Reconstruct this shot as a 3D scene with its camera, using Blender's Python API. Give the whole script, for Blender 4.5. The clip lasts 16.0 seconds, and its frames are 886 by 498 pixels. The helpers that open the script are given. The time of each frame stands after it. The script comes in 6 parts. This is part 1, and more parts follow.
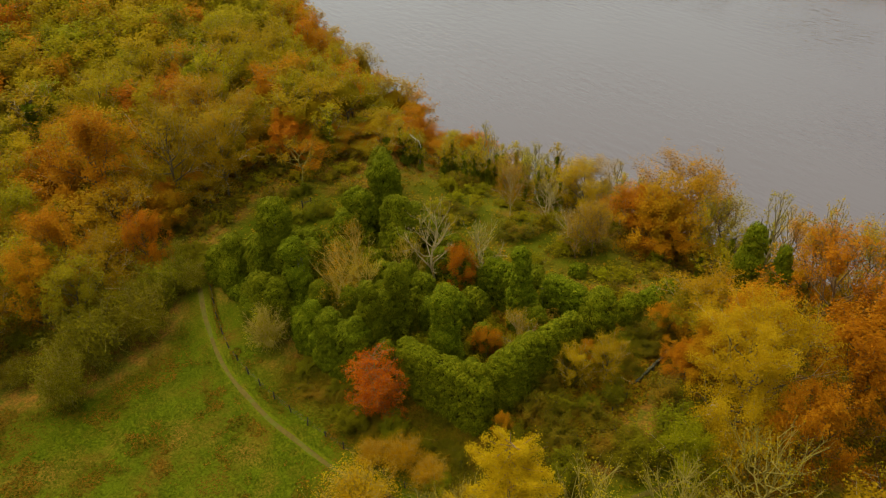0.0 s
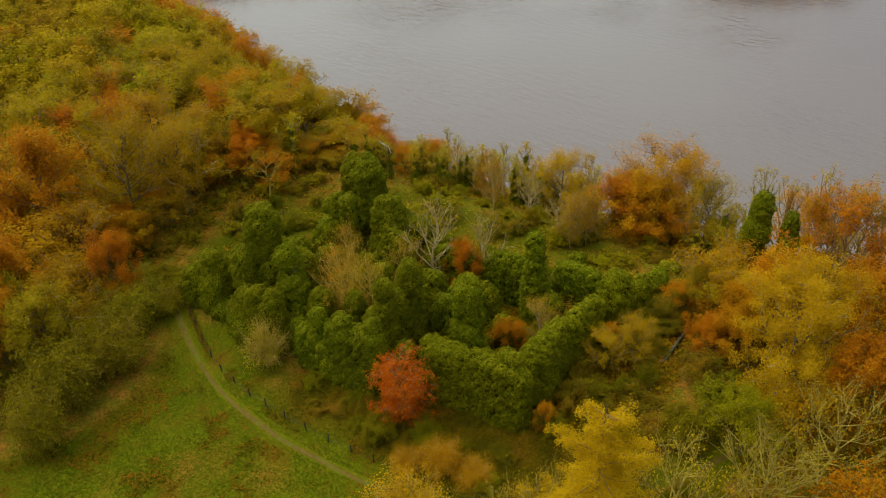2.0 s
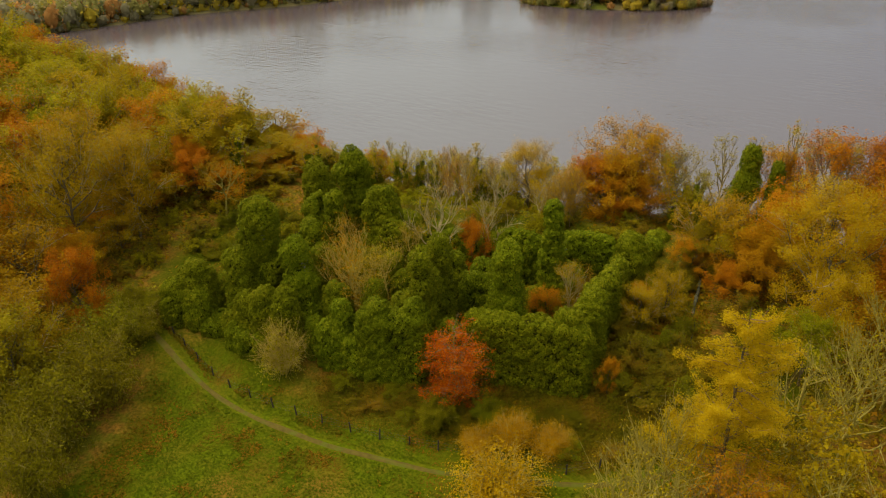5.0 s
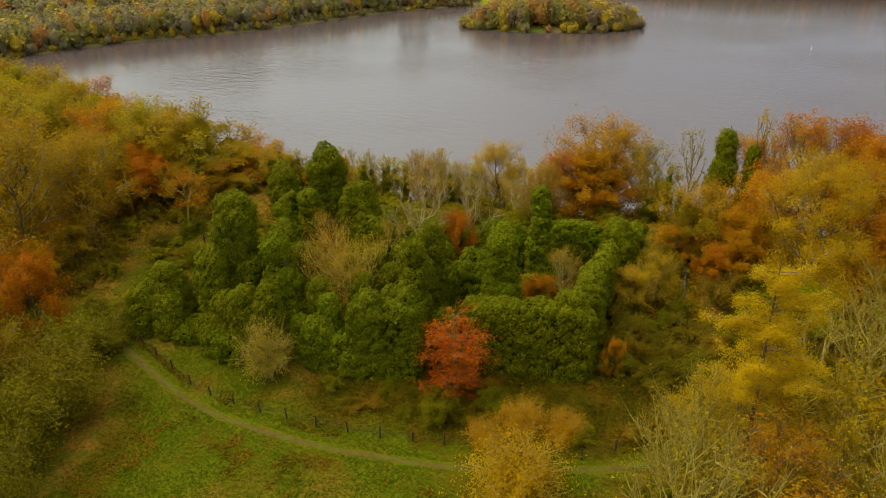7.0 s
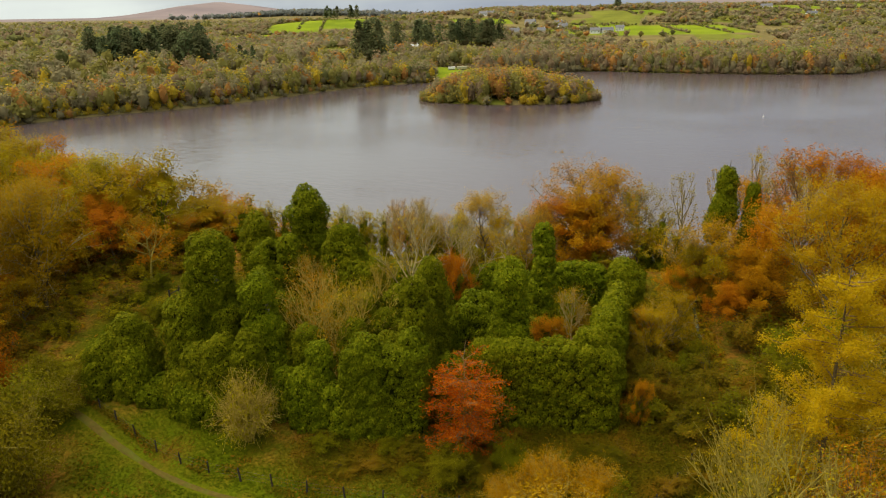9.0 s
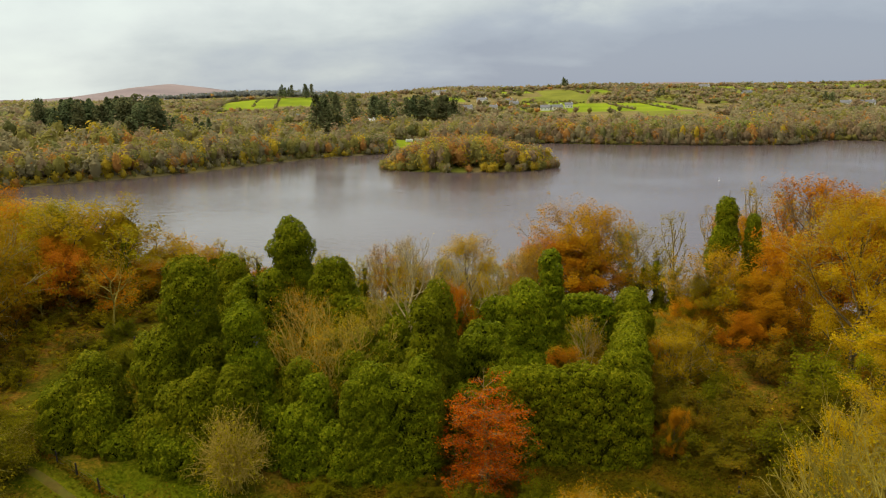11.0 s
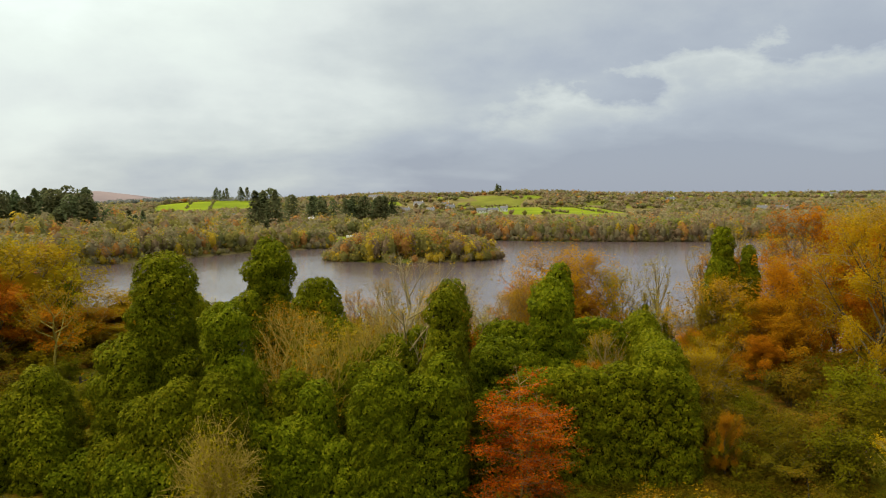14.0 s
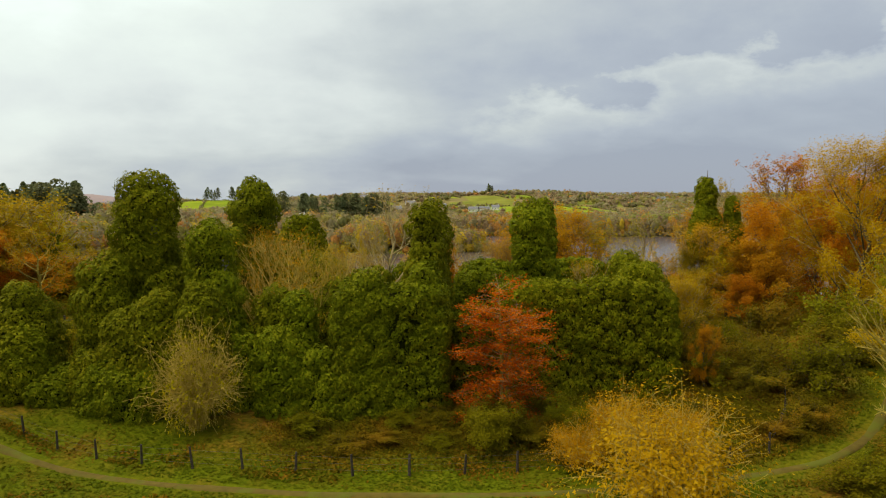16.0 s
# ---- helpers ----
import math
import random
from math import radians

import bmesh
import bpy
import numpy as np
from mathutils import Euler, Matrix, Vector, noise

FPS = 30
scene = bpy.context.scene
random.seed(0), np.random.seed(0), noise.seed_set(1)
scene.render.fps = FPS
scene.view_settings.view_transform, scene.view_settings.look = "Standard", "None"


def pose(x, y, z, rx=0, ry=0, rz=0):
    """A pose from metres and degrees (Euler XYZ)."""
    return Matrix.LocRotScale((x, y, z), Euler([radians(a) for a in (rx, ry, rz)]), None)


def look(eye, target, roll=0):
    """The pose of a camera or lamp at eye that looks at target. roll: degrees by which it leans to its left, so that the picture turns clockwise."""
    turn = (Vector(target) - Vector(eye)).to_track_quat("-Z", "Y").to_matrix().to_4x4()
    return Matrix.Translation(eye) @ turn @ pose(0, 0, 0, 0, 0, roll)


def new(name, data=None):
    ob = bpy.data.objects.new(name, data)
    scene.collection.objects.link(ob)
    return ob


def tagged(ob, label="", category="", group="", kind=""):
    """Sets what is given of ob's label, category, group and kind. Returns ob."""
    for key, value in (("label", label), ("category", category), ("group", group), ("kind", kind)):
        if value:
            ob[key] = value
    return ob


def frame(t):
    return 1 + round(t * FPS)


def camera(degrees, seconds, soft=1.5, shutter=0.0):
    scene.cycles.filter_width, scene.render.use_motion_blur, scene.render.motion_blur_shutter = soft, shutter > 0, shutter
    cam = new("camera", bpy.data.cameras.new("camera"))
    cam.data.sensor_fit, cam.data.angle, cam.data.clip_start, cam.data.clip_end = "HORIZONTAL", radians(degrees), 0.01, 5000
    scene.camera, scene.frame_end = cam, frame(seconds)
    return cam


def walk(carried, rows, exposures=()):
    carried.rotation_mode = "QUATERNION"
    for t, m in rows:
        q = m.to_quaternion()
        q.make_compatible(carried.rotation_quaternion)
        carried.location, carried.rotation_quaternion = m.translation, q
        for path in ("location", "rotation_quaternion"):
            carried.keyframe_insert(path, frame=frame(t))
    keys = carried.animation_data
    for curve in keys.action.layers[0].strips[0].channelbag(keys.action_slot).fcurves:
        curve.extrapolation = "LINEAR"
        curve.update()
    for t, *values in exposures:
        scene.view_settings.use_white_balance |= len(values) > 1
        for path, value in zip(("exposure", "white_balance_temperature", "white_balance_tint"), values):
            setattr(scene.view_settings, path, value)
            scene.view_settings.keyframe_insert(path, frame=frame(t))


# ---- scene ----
cam = camera(63.1, 16.0, soft=1.1)
METRES, EYE, TILT, LEAN, TURN = 90.0, 70.0, -34.45, 1.75, 40.0
ROWS = [
    (0.0, 0.0, 0.0, 0.0, 0.0, 0.0, -0.0),
    (0.5, -0.038, 0.0163, -0.0144, -1.75, 0.67, 1.14),
    (1.0, -0.0757, 0.0324, -0.0291, -3.52, 1.3, 2.31),
    (1.5, -0.1129, 0.0488, -0.0424, -5.3, 1.93, 3.47),
    (2.0, -0.1489, 0.0661, -0.0551, -7.06, 2.49, 4.63),
    (2.5, -0.1862, 0.0836, -0.0675, -8.86, 3.04, 5.78),
    (3.0, -0.2232, 0.1014, -0.0799, -10.63, 3.55, 6.91),
    (5.5, -0.4037, 0.1917, -0.146, -19.52, 5.94, 12.35),
    (6.0, -0.4221, 0.2049, -0.1568, -20.82, 6.14, 13.1),
    (6.5, -0.4315, 0.2224, -0.1649, -21.88, 6.46, 13.76),
    (7.0, -0.4338, 0.2468, -0.1703, -22.69, 7.24, 14.26),
    (7.5, -0.435, 0.2753, -0.1746, -23.42, 8.48, 14.72),
    (8.0, -0.4394, 0.303, -0.1791, -24.26, 9.86, 15.18),
    (8.5, -0.4455, 0.3298, -0.1849, -25.13, 11.32, 15.66),
    (9.0, -0.4523, 0.3556, -0.1905, -26.03, 12.72, 16.13),
    (9.5, -0.4592, 0.3813, -0.196, -26.92, 14.1, 16.64),
    (12.0, -0.4852, 0.5127, -0.2251, -31.39, 20.32, 18.79),
    (12.5, -0.49, 0.5392, -0.2318, -32.3, 21.6, 19.22),
    (13.0, -0.4953, 0.5652, -0.2383, -33.2, 22.84, 19.62),
    (13.5, -0.5001, 0.5892, -0.2461, -34.01, 24.05, 20.02),
    (14.0, -0.5021, 0.606, -0.2592, -34.77, 24.85, 20.18),
    (14.5, -0.5014, 0.6155, -0.2774, -35.07, 24.97, 20.33),
    (15.0, -0.4999, 0.6224, -0.2966, -35.24, 25.04, 20.41),
    (15.5, -0.4994, 0.6302, -0.314, -35.3, 25.02, 20.45),
    (16.0, -0.499, 0.6389, -0.3307, -35.33, 24.99, 20.49),
]
walk(cam, [(t, pose(55, 0, EYE, TILT, LEAN, TURN) @ pose(METRES * x, METRES * y, METRES * z, 90 + pitch, roll, yaw)) for t, x, y, z, yaw, pitch, roll in ROWS])


# ---- light: overcast sky with a bright left side ----
world = bpy.data.worlds.new("overcast_sky")
scene.world = world
world.use_nodes = True
SUN_EL, SUN_AZ = radians(59), radians(-87)      # azimuth measured from +y towards +x


def nodes_of(tree):
    tree.nodes.clear()
    return tree.nodes, tree.links


def make_world():
    N, L = nodes_of(world.node_tree)
    out, bg = N.new("ShaderNodeOutputWorld"), N.new("ShaderNodeBackground")
    sky = N.new("ShaderNodeTexSky")
    sky.sky_type, sky.sun_disc = "NISHITA", False
    sky.sun_elevation, sky.sun_rotation = SUN_EL, SUN_AZ
    dim = N.new("ShaderNodeVectorMath")
    dim.operation = "SCALE"
    dim.inputs["Scale"].default_value = 0.10
    L.new(sky.outputs[0], dim.inputs[0])
    tc, sep = N.new("ShaderNodeTexCoord"), N.new("ShaderNodeSeparateXYZ")
    L.new(tc.outputs["Generated"], sep.inputs[0])

    def math(op, a, b=None, c=None, clamp=False):
        n = N.new("ShaderNodeMath")
        n.operation, n.use_clamp = op, clamp
        for i, v in enumerate((a, b, c)):
            if v is None:
                continue
            if isinstance(v, (int, float)):
                n.inputs[i].default_value = v
            else:
                L.new(v, n.inputs[i])
        return n.outputs[0]

    up = math("MAXIMUM", sep.outputs["Z"], 0.0)
    k = math("ADD", up, 0.30)
    comb = N.new("ShaderNodeCombineXYZ")
    L.new(math("DIVIDE", sep.outputs["X"], k), comb.inputs["X"])
    L.new(math("DIVIDE", sep.outputs["Y"], k), comb.inputs["Y"])
    mp = N.new("ShaderNodeMapping")
    mp.inputs["Rotation"].default_value = (0, 0, radians(-28))
    mp.inputs["Scale"].default_value = (0.75, 1.0, 1.0)
    mp.inputs["Location"].default_value = (0.35, 0.2, 0.0)
    L.new(comb.outputs[0], mp.inputs[0])
    big, fine = N.new("ShaderNodeTexNoise"), N.new("ShaderNodeTexNoise")
    for n, s, d, r in ((big, 0.85, 4, 0.45), (fine, 2.0, 7, 0.5)):
        n.inputs["Scale"].default_value, n.inputs["Detail"].default_value, n.inputs["Roughness"].default_value = s, d, r
        n.inputs["Distortion"].default_value = 0.15
        L.new(mp.outputs[0], n.inputs["Vector"])
    dot = N.new("ShaderNodeVectorMath")
    dot.operation = "DOT_PRODUCT"
    dot.inputs[1].default_value = (-0.62, 0.50, 0.60)
    L.new(tc.outputs["Generated"], dot.inputs[0])
    glow = math("MAXIMUM", math("MULTIPLY_ADD", dot.outputs["Value"], 1.15, -0.60), -0.16)
    cl = math("ADD", math("MULTIPLY_ADD", big.outputs[0], 0.85, -0.12), math("MULTIPLY_ADD", fine.outputs[0], 0.36, -0.16))
    cl = math("ADD", cl, glow)
    # a lit bank of cumulus climbing to the east, a thin bright streak under it, and a duller belt low over the hills
    puff, pm = N.new("ShaderNodeTexNoise"), N.new("ShaderNodeMapping")
    pm.inputs["Scale"].default_value, pm.inputs["Rotation"].default_value = (1.0, 1.0, 1.9), (0, radians(14), 0)
    L.new(tc.outputs["Generated"], pm.inputs[0])
    L.new(pm.outputs[0], puff.inputs["Vector"])
    puff.inputs["Scale"].default_value, puff.inputs["Detail"].default_value, puff.inputs["Roughness"].default_value = 7.5, 9, 0.58
    wide = N.new("ShaderNodeTexNoise")
    wide.inputs["Scale"].default_value, wide.inputs["Detail"].default_value = 3.0, 3
    L.new(pm.outputs[0], wide.inputs["Vector"])
    east = math("MULTIPLY_ADD", sep.outputs["X"], 5.0, 0.05, True)
    for base, slope, fade, gain, edge in ((0.105, 0.25, -20.0, 0.50, 0.30), (0.045, 0.15, -75.0, 0.28, 0.10)):
        crest = math("MULTIPLY_ADD", sep.outputs["X"], slope, base)
        crest = math("ADD", crest, math("MULTIPLY_ADD", puff.outputs[0], edge, -0.5 * edge))
        crest = math("ADD", crest, math("MULTIPLY_ADD", wide.outputs[0], 0.12, -0.06))
        deep = math("SUBTRACT", crest, sep.outputs["Z"])
        lit = math("MULTIPLY", math("MULTIPLY", deep, 26.0, None, True), math("POWER", 2.718, math("MULTIPLY", math("MAXIMUM", deep, 0.0), fade)))
        cl = math("ADD", cl, math("MULTIPLY", math("MULTIPLY", lit, east), gain))
    dull = math("MULTIPLY_ADD", sep.outputs["X"], 0.55, 0.05, True)
    cl = math("SUBTRACT", cl, math("MULTIPLY", dull, 0.03))
    cl = math("ADD", cl, math("MULTIPLY_ADD", puff.outputs[0], 0.34, -0.17))
    belt = math("POWER", 2.718, math("MULTIPLY", math("MULTIPLY", up, up), -62.0))
    belt = math("MULTIPLY", belt, math("MAXIMUM", math("MULTIPLY_ADD", sep.outputs["X"], 1.5, 0.95, True), 0.1))
    cl = math("SUBTRACT", cl, math("MULTIPLY", belt, math("MULTIPLY_ADD", fine.outputs[0], -0.7, 0.74)))
    cl = math("ADD", cl, math("MULTIPLY_ADD", up, 0.75, -0.02), None, True)
    ramp = N.new("ShaderNodeValToRGB")
    e = ramp.color_ramp.elements
    e[0].position, e[0].color = 0.0, (0.25, 0.28, 0.335, 1)
    e[1].position, e[1].color = 0.95, (0.745, 0.82, 0.755, 1)
    for p, c in ((0.2, (0.315, 0.35, 0.395)), (0.38, (0.41, 0.446, 0.45)), (0.58, (0.545, 0.585, 0.56)), (0.75, (0.62, 0.675, 0.622))):
        x = e.new(p)
        x.color = (*c, 1)
    L.new(cl, ramp.inputs[0])
    mix = N.new("ShaderNodeMix")
    mix.data_type = "RGBA"
    mix.inputs[0].default_value = 0.93
    L.new(dim.outputs[0], mix.inputs[6])
    L.new(ramp.outputs[0], mix.inputs[7])
    L.new(mix.outputs[2], bg.inputs["Color"])
    bg.inputs["Strength"].default_value = 1.0
    L.new(bg.outputs[0], out.inputs["Surface"])


make_world()
sun = new("sun", bpy.data.lights.new("sun", "SUN"))
sun.data.energy, sun.data.angle, sun.data.color = 2.85, radians(75), (1.0, 0.855, 0.66)
sun.matrix_world = look((-50, 3, 84), (0, 0, 0))
EXPOSURE = 0.5
scene.view_settings.exposure = EXPOSURE


# ---- materials ----
def material(name):
    m = bpy.data.materials.new(name)
    m.use_nodes = True
    N, L = nodes_of(m.node_tree)
    out = N.new("ShaderNodeOutputMaterial")
    return m, N, L, out


def ramp_node(N, stops):
    r = N.new("ShaderNodeValToRGB")
    e = r.color_ramp.elements
    e[0].position, e[0].color = stops[0][0], (*stops[0][1], 1)
    e[1].position, e[1].color = stops[-1][0], (*stops[-1][1], 1)
    for p, c in stops[1:-1]:
        x = e.new(p)
        x.color = (*c, 1)
    return r


def leaf_material(name, colours, spread=0.16, hue=0.02, tinted=False, through_light=0.3, patch=0.12, swing=1.1, jitter=1.0):
    """Foliage: a colour for each leaf, a shift for each plant, and soft patches of lighter and darker growth."""
    m, N, L, out = material(name)
    geo, info = N.new("ShaderNodeNewGeometry"), N.new("ShaderNodeObjectInfo")
    n = len(colours)
    ramp = ramp_node(N, [(i / (n - 1), c) for i, c in enumerate(colours)])
    tc, noise_t = N.new("ShaderNodeTexCoord"), N.new("ShaderNodeTexNoise")
    noise_t.inputs["Scale"].default_value, noise_t.inputs["Detail"].default_value = patch, 3
    L.new(geo.outputs["Position"], noise_t.inputs["Vector"])
    a = N.new("ShaderNodeMath")
    a.operation = "MULTIPLY_ADD"
    a.inputs[1].default_value, a.inputs[2].default_value = swing, -0.5 * swing + 0.4 * (1 - jitter)
    L.new(noise_t.outputs[0], a.inputs[0])
    b = N.new("ShaderNodeMath")
    b.operation, b.use_clamp = "ADD", True
    L.new(a.outputs[0], b.inputs[0])
    each = N.new("ShaderNodeMath")
    each.operation = "MULTIPLY"
    each.inputs[1].default_value = jitter
    L.new(geo.outputs["Random Per Island"], each.inputs[0])
    L.new(each.outputs[0], b.inputs[1])
    L.new(b.outputs[0], ramp.inputs[0])
    col = ramp.outputs[0]
    if tinted:
        att, mul = N.new("ShaderNodeAttribute"), N.new("ShaderNodeMix")
        att.attribute_name = "tint"
        mul.data_type, mul.blend_type = "RGBA", "MULTIPLY"
        mul.inputs[0].default_value = 1.0
        L.new(col, mul.inputs[6])
        L.new(att.outputs["Color"], mul.inputs[7])
        col = mul.outputs[2]
    hs = N.new("ShaderNodeHueSaturation")
    for inp, lo, hi in (("Hue", 0.5 - hue, 0.5 + hue), ("Value", 1 - spread, 1 + spread)):
        mr = N.new("ShaderNodeMapRange")
        mr.inputs["To Min"].default_value, mr.inputs["To Max"].default_value = lo, hi
        if inp == "Value":
            fr = N.new("ShaderNodeMath")
            fr.operation = "FRACT"
            mu = N.new("ShaderNodeMath")
            mu.operation = "MULTIPLY"
            mu.inputs[1].default_value = 7.31
            L.new(info.outputs["Random"], mu.inputs[0])
            L.new(mu.outputs[0], fr.inputs[0])
            L.new(fr.outputs[0], mr.inputs["Value"])
        else:
            L.new(info.outputs["Random"], mr.inputs["Value"])
        L.new(mr.outputs[0], hs.inputs[inp])
    L.new(col, hs.inputs["Color"])
    p, tr, mx = N.new("ShaderNodeBsdfPrincipled"), N.new("ShaderNodeBsdfTranslucent"), N.new("ShaderNodeMixShader")
    p.inputs["Roughness"].default_value, p.inputs["Specular IOR Level"].default_value = 0.7, 0.03
    L.new(hs.outputs[0], p.inputs["Base Color"])
    L.new(hs.outputs[0], tr.inputs["Color"])
    mx.inputs[0].default_value = through_light
    L.new(p.outputs[0], mx.inputs[1])
    L.new(tr.outputs[0], mx.inputs[2])
    L.new(mx.outputs[0], out.inputs["Surface"])
    return m


def surface(name, c1, c2, scale, rough=0.8, bump=0.3, scale2=None, c3=None):
    """A rough two-scale surface: grain and blotches between c1 and c2, with patches of c3."""
    m, N, L, out = material(name)
    geo, n1 = N.new("ShaderNodeNewGeometry"), N.new("ShaderNodeTexNoise")
    n1.inputs["Scale"].default_value, n1.inputs["Detail"].default_value = scale, 8
    L.new(geo.outputs["Position"], n1.inputs["Vector"])
    r = ramp_node(N, [(0.32, c1), (0.68, c2)])
    L.new(n1.outputs[0], r.inputs[0])
    col = r.outputs[0]
    if c3:
        n2, mr, mx = N.new("ShaderNodeTexNoise"), N.new("ShaderNodeMapRange"), N.new("ShaderNodeMix")
        n2.inputs["Scale"].default_value, n2.inputs["Detail"].default_value = scale2, 4
        L.new(geo.outputs["Position"], n2.inputs["Vector"])
        mr.inputs["From Min"].default_value, mr.inputs["From Max"].default_value = 0.48, 0.62
        L.new(n2.outputs[0], mr.inputs["Value"])
        mx.data_type = "RGBA"
        L.new(mr.outputs[0], mx.inputs[0])
        L.new(col, mx.inputs[6])
        mx.inputs[7].default_value = (*c3, 1)
        col = mx.outputs[2]
    p, bp = N.new("ShaderNodeBsdfPrincipled"), N.new("ShaderNodeBump")
    p.inputs["Roughness"].default_value, p.inputs["Specular IOR Level"].default_value = rough, 0.25
    bp.inputs["Strength"].default_value, bp.inputs["Distance"].default_value = bump, 0.05
    L.new(n1.outputs[0], bp.inputs["Height"])
    L.new(bp.outputs[0], p.inputs["Normal"])
    L.new(col, p.inputs["Base Color"])
    L.new(p.outputs[0], out.inputs["Surface"])
    return m


IVY = leaf_material("ivy_leaves", [(0.086, 0.102, 0.002), (0.122, 0.139, 0.003), (0.160, 0.173, 0.004), (0.230, 0.225, 0.006)], 0.10, 0.012, patch=0.5, through_light=0.28)
# near-black body colour: shade between the leaf heads, painted in
IVY_SHADE = leaf_material("ivy_depths", [(0.030, 0.034, 0.002), (0.040, 0.043, 0.002), (0.052, 0.054, 0.003)], 0.1, 0.01)
ORANGE = leaf_material("orange_beech_leaves", [(0.32, 0.120, 0.002), (0.39, 0.152, 0.003), (0.45, 0.188, 0.004), (0.50, 0.235, 0.006)], 0.13, 0.014, through_light=0.5)
RUST = leaf_material("rust_leaves", [(0.30, 0.058, 0.002), (0.38, 0.074, 0.002), (0.45, 0.096, 0.003), (0.50, 0.135, 0.005)], 0.12, 0.010, through_light=0.5)
REDLEAF = leaf_material("red_beech_leaves", [(0.35, 0.060, 0.002), (0.45, 0.082, 0.002), (0.53, 0.110, 0.003), (0.58, 0.16, 0.004)], 0.05, 0.006, through_light=0.45)
OLIVE = leaf_material("olive_leaves", [(0.258, 0.188, 0.003), (0.316, 0.231, 0.003), (0.37, 0.276, 0.005), (0.44, 0.332, 0.009)], 0.16, 0.018, through_light=0.5)
GREENISH = leaf_material("green_leaves", [(0.165, 0.140, 0.002), (0.215, 0.184, 0.003), (0.265, 0.225, 0.004), (0.34, 0.285, 0.007)], 0.16, 0.02, through_light=0.5)
YELLOW = leaf_material("yellow_leaves", [(0.35, 0.215, 0.003), (0.42, 0.262, 0.004), (0.48, 0.305, 0.005), (0.54, 0.36, 0.009)], 0.10, 0.010, through_light=0.5)
GOLDEN = leaf_material("golden_leaves", [(0.28, 0.165, 0.002), (0.345, 0.205, 0.003), (0.40, 0.245, 0.004), (0.46, 0.30, 0.007)], 0.12, 0.012, through_light=0.5)
BRONZE = leaf_material("bronze_leaves", [(0.29, 0.155, 0.003), (0.35, 0.190, 0.004), (0.41, 0.215, 0.005), (0.46, 0.215, 0.006)], 0.12, 0.015, through_light=0.5)
AMBER = leaf_material("amber_leaves", [(0.280, 0.176, 0.003), (0.335, 0.215, 0.003), (0.385, 0.25, 0.004), (0.45, 0.305, 0.008)], 0.16, 0.016, through_light=0.5)
BRAMBLE = leaf_material("bramble_leaves", [(0.175, 0.112, 0.003), (0.205, 0.148, 0.003), (0.245, 0.172, 0.004), (0.33, 0.150, 0.006)], 0.1, 0.02, patch=0.2, through_light=0.45)
HAZEL = leaf_material("hazel_leaves", [(0.39, 0.215, 0.003), (0.45, 0.255, 0.003), (0.51, 0.30, 0.005), (0.57, 0.35, 0.008)], 0.05, 0.01, patch=0.4, through_light=0.5)
DOCK = leaf_material("dead_growth", [(0.105, 0.095, 0.003), (0.140, 0.112, 0.004), (0.18, 0.125, 0.005), (0.24, 0.135, 0.008)], 0.0, 0.0, patch=0.3, swing=3.0, jitter=0.5, through_light=0.4)
BRACKEN = leaf_material("dead_bracken", [(0.095, 0.088, 0.003), (0.130, 0.098, 0.004), (0.185, 0.098, 0.005), (0.23, 0.110, 0.006)], 0.0, 0.0, patch=0.25, swing=2.0, jitter=0.6, through_light=0.3)
# distant leaves: the tint it multiplies has haze mixed into the colour
FARLEAF_HAZED = leaf_material("far_foliage", [(0.86, 0.86, 0.86), (0.94, 0.94, 0.94), (1, 1, 1), (1.05, 1.05, 1.05)], 0.0, 0.0, True, patch=0.03, through_light=0.5)
LARCHGOLD = leaf_material("larch_needles", [(0.41, 0.285, 0.003), (0.48, 0.335, 0.004), (0.54, 0.38, 0.005), (0.60, 0.44, 0.010)], 0.05, 0.006, through_light=0.5)
GRASSBLADE = leaf_material("grass_blades", [(0.062, 0.082, 0.001), (0.076, 0.096, 0.001), (0.092, 0.106, 0.002), (0.112, 0.096, 0.003), (0.150, 0.082, 0.005)], 0.0, 0.0, patch=0.16, swing=4.6, jitter=0.35)
# needle green made paler and greyer, haze put into the colour
CONIFER_HAZED = leaf_material("conifer_needles", [(0.105, 0.118, 0.050), (0.130, 0.145, 0.060), (0.160, 0.175, 0.072)], 0.25, 0.03, through_light=0.5)
BARK = surface("bark", (0.075, 0.055, 0.022), (0.16, 0.12, 0.05), 6.0)
TWIG = surface("pale_twigs", (0.25, 0.195, 0.075), (0.43, 0.34, 0.15), 3.0)
MOSSTWIG = surface("mossy_twigs", (0.20, 0.158, 0.018), (0.36, 0.285, 0.042), 3.0)
GOLDTWIG = surface("golden_twigs", (0.31, 0.225, 0.030), (0.50, 0.37, 0.06), 3.0)
BROWNTWIG = surface("brown_twigs", (0.15, 0.09, 0.030), (0.27, 0.17, 0.06), 3.0)
PALEBARK = surface("pale_bark", (0.30, 0.27, 0.17), (0.52, 0.48, 0.33), 4.0)
MOSSSTONE = surface("mossy_stone", (0.035, 0.032, 0.018), (0.085, 0.078, 0.03), 2.5, 0.95, 0.5)
STONE = surface("rubble_stone", (0.14, 0.13, 0.11), (0.28, 0.26, 0.22), 2.5, 0.9, 0.6)
WOODPOST = surface("weathered_post", (0.025, 0.02, 0.014), (0.06, 0.048, 0.03), 9.0)
WIRE = surface("fence_wire", (0.06, 0.06, 0.05), (0.10, 0.095, 0.08), 9.0, 0.6)
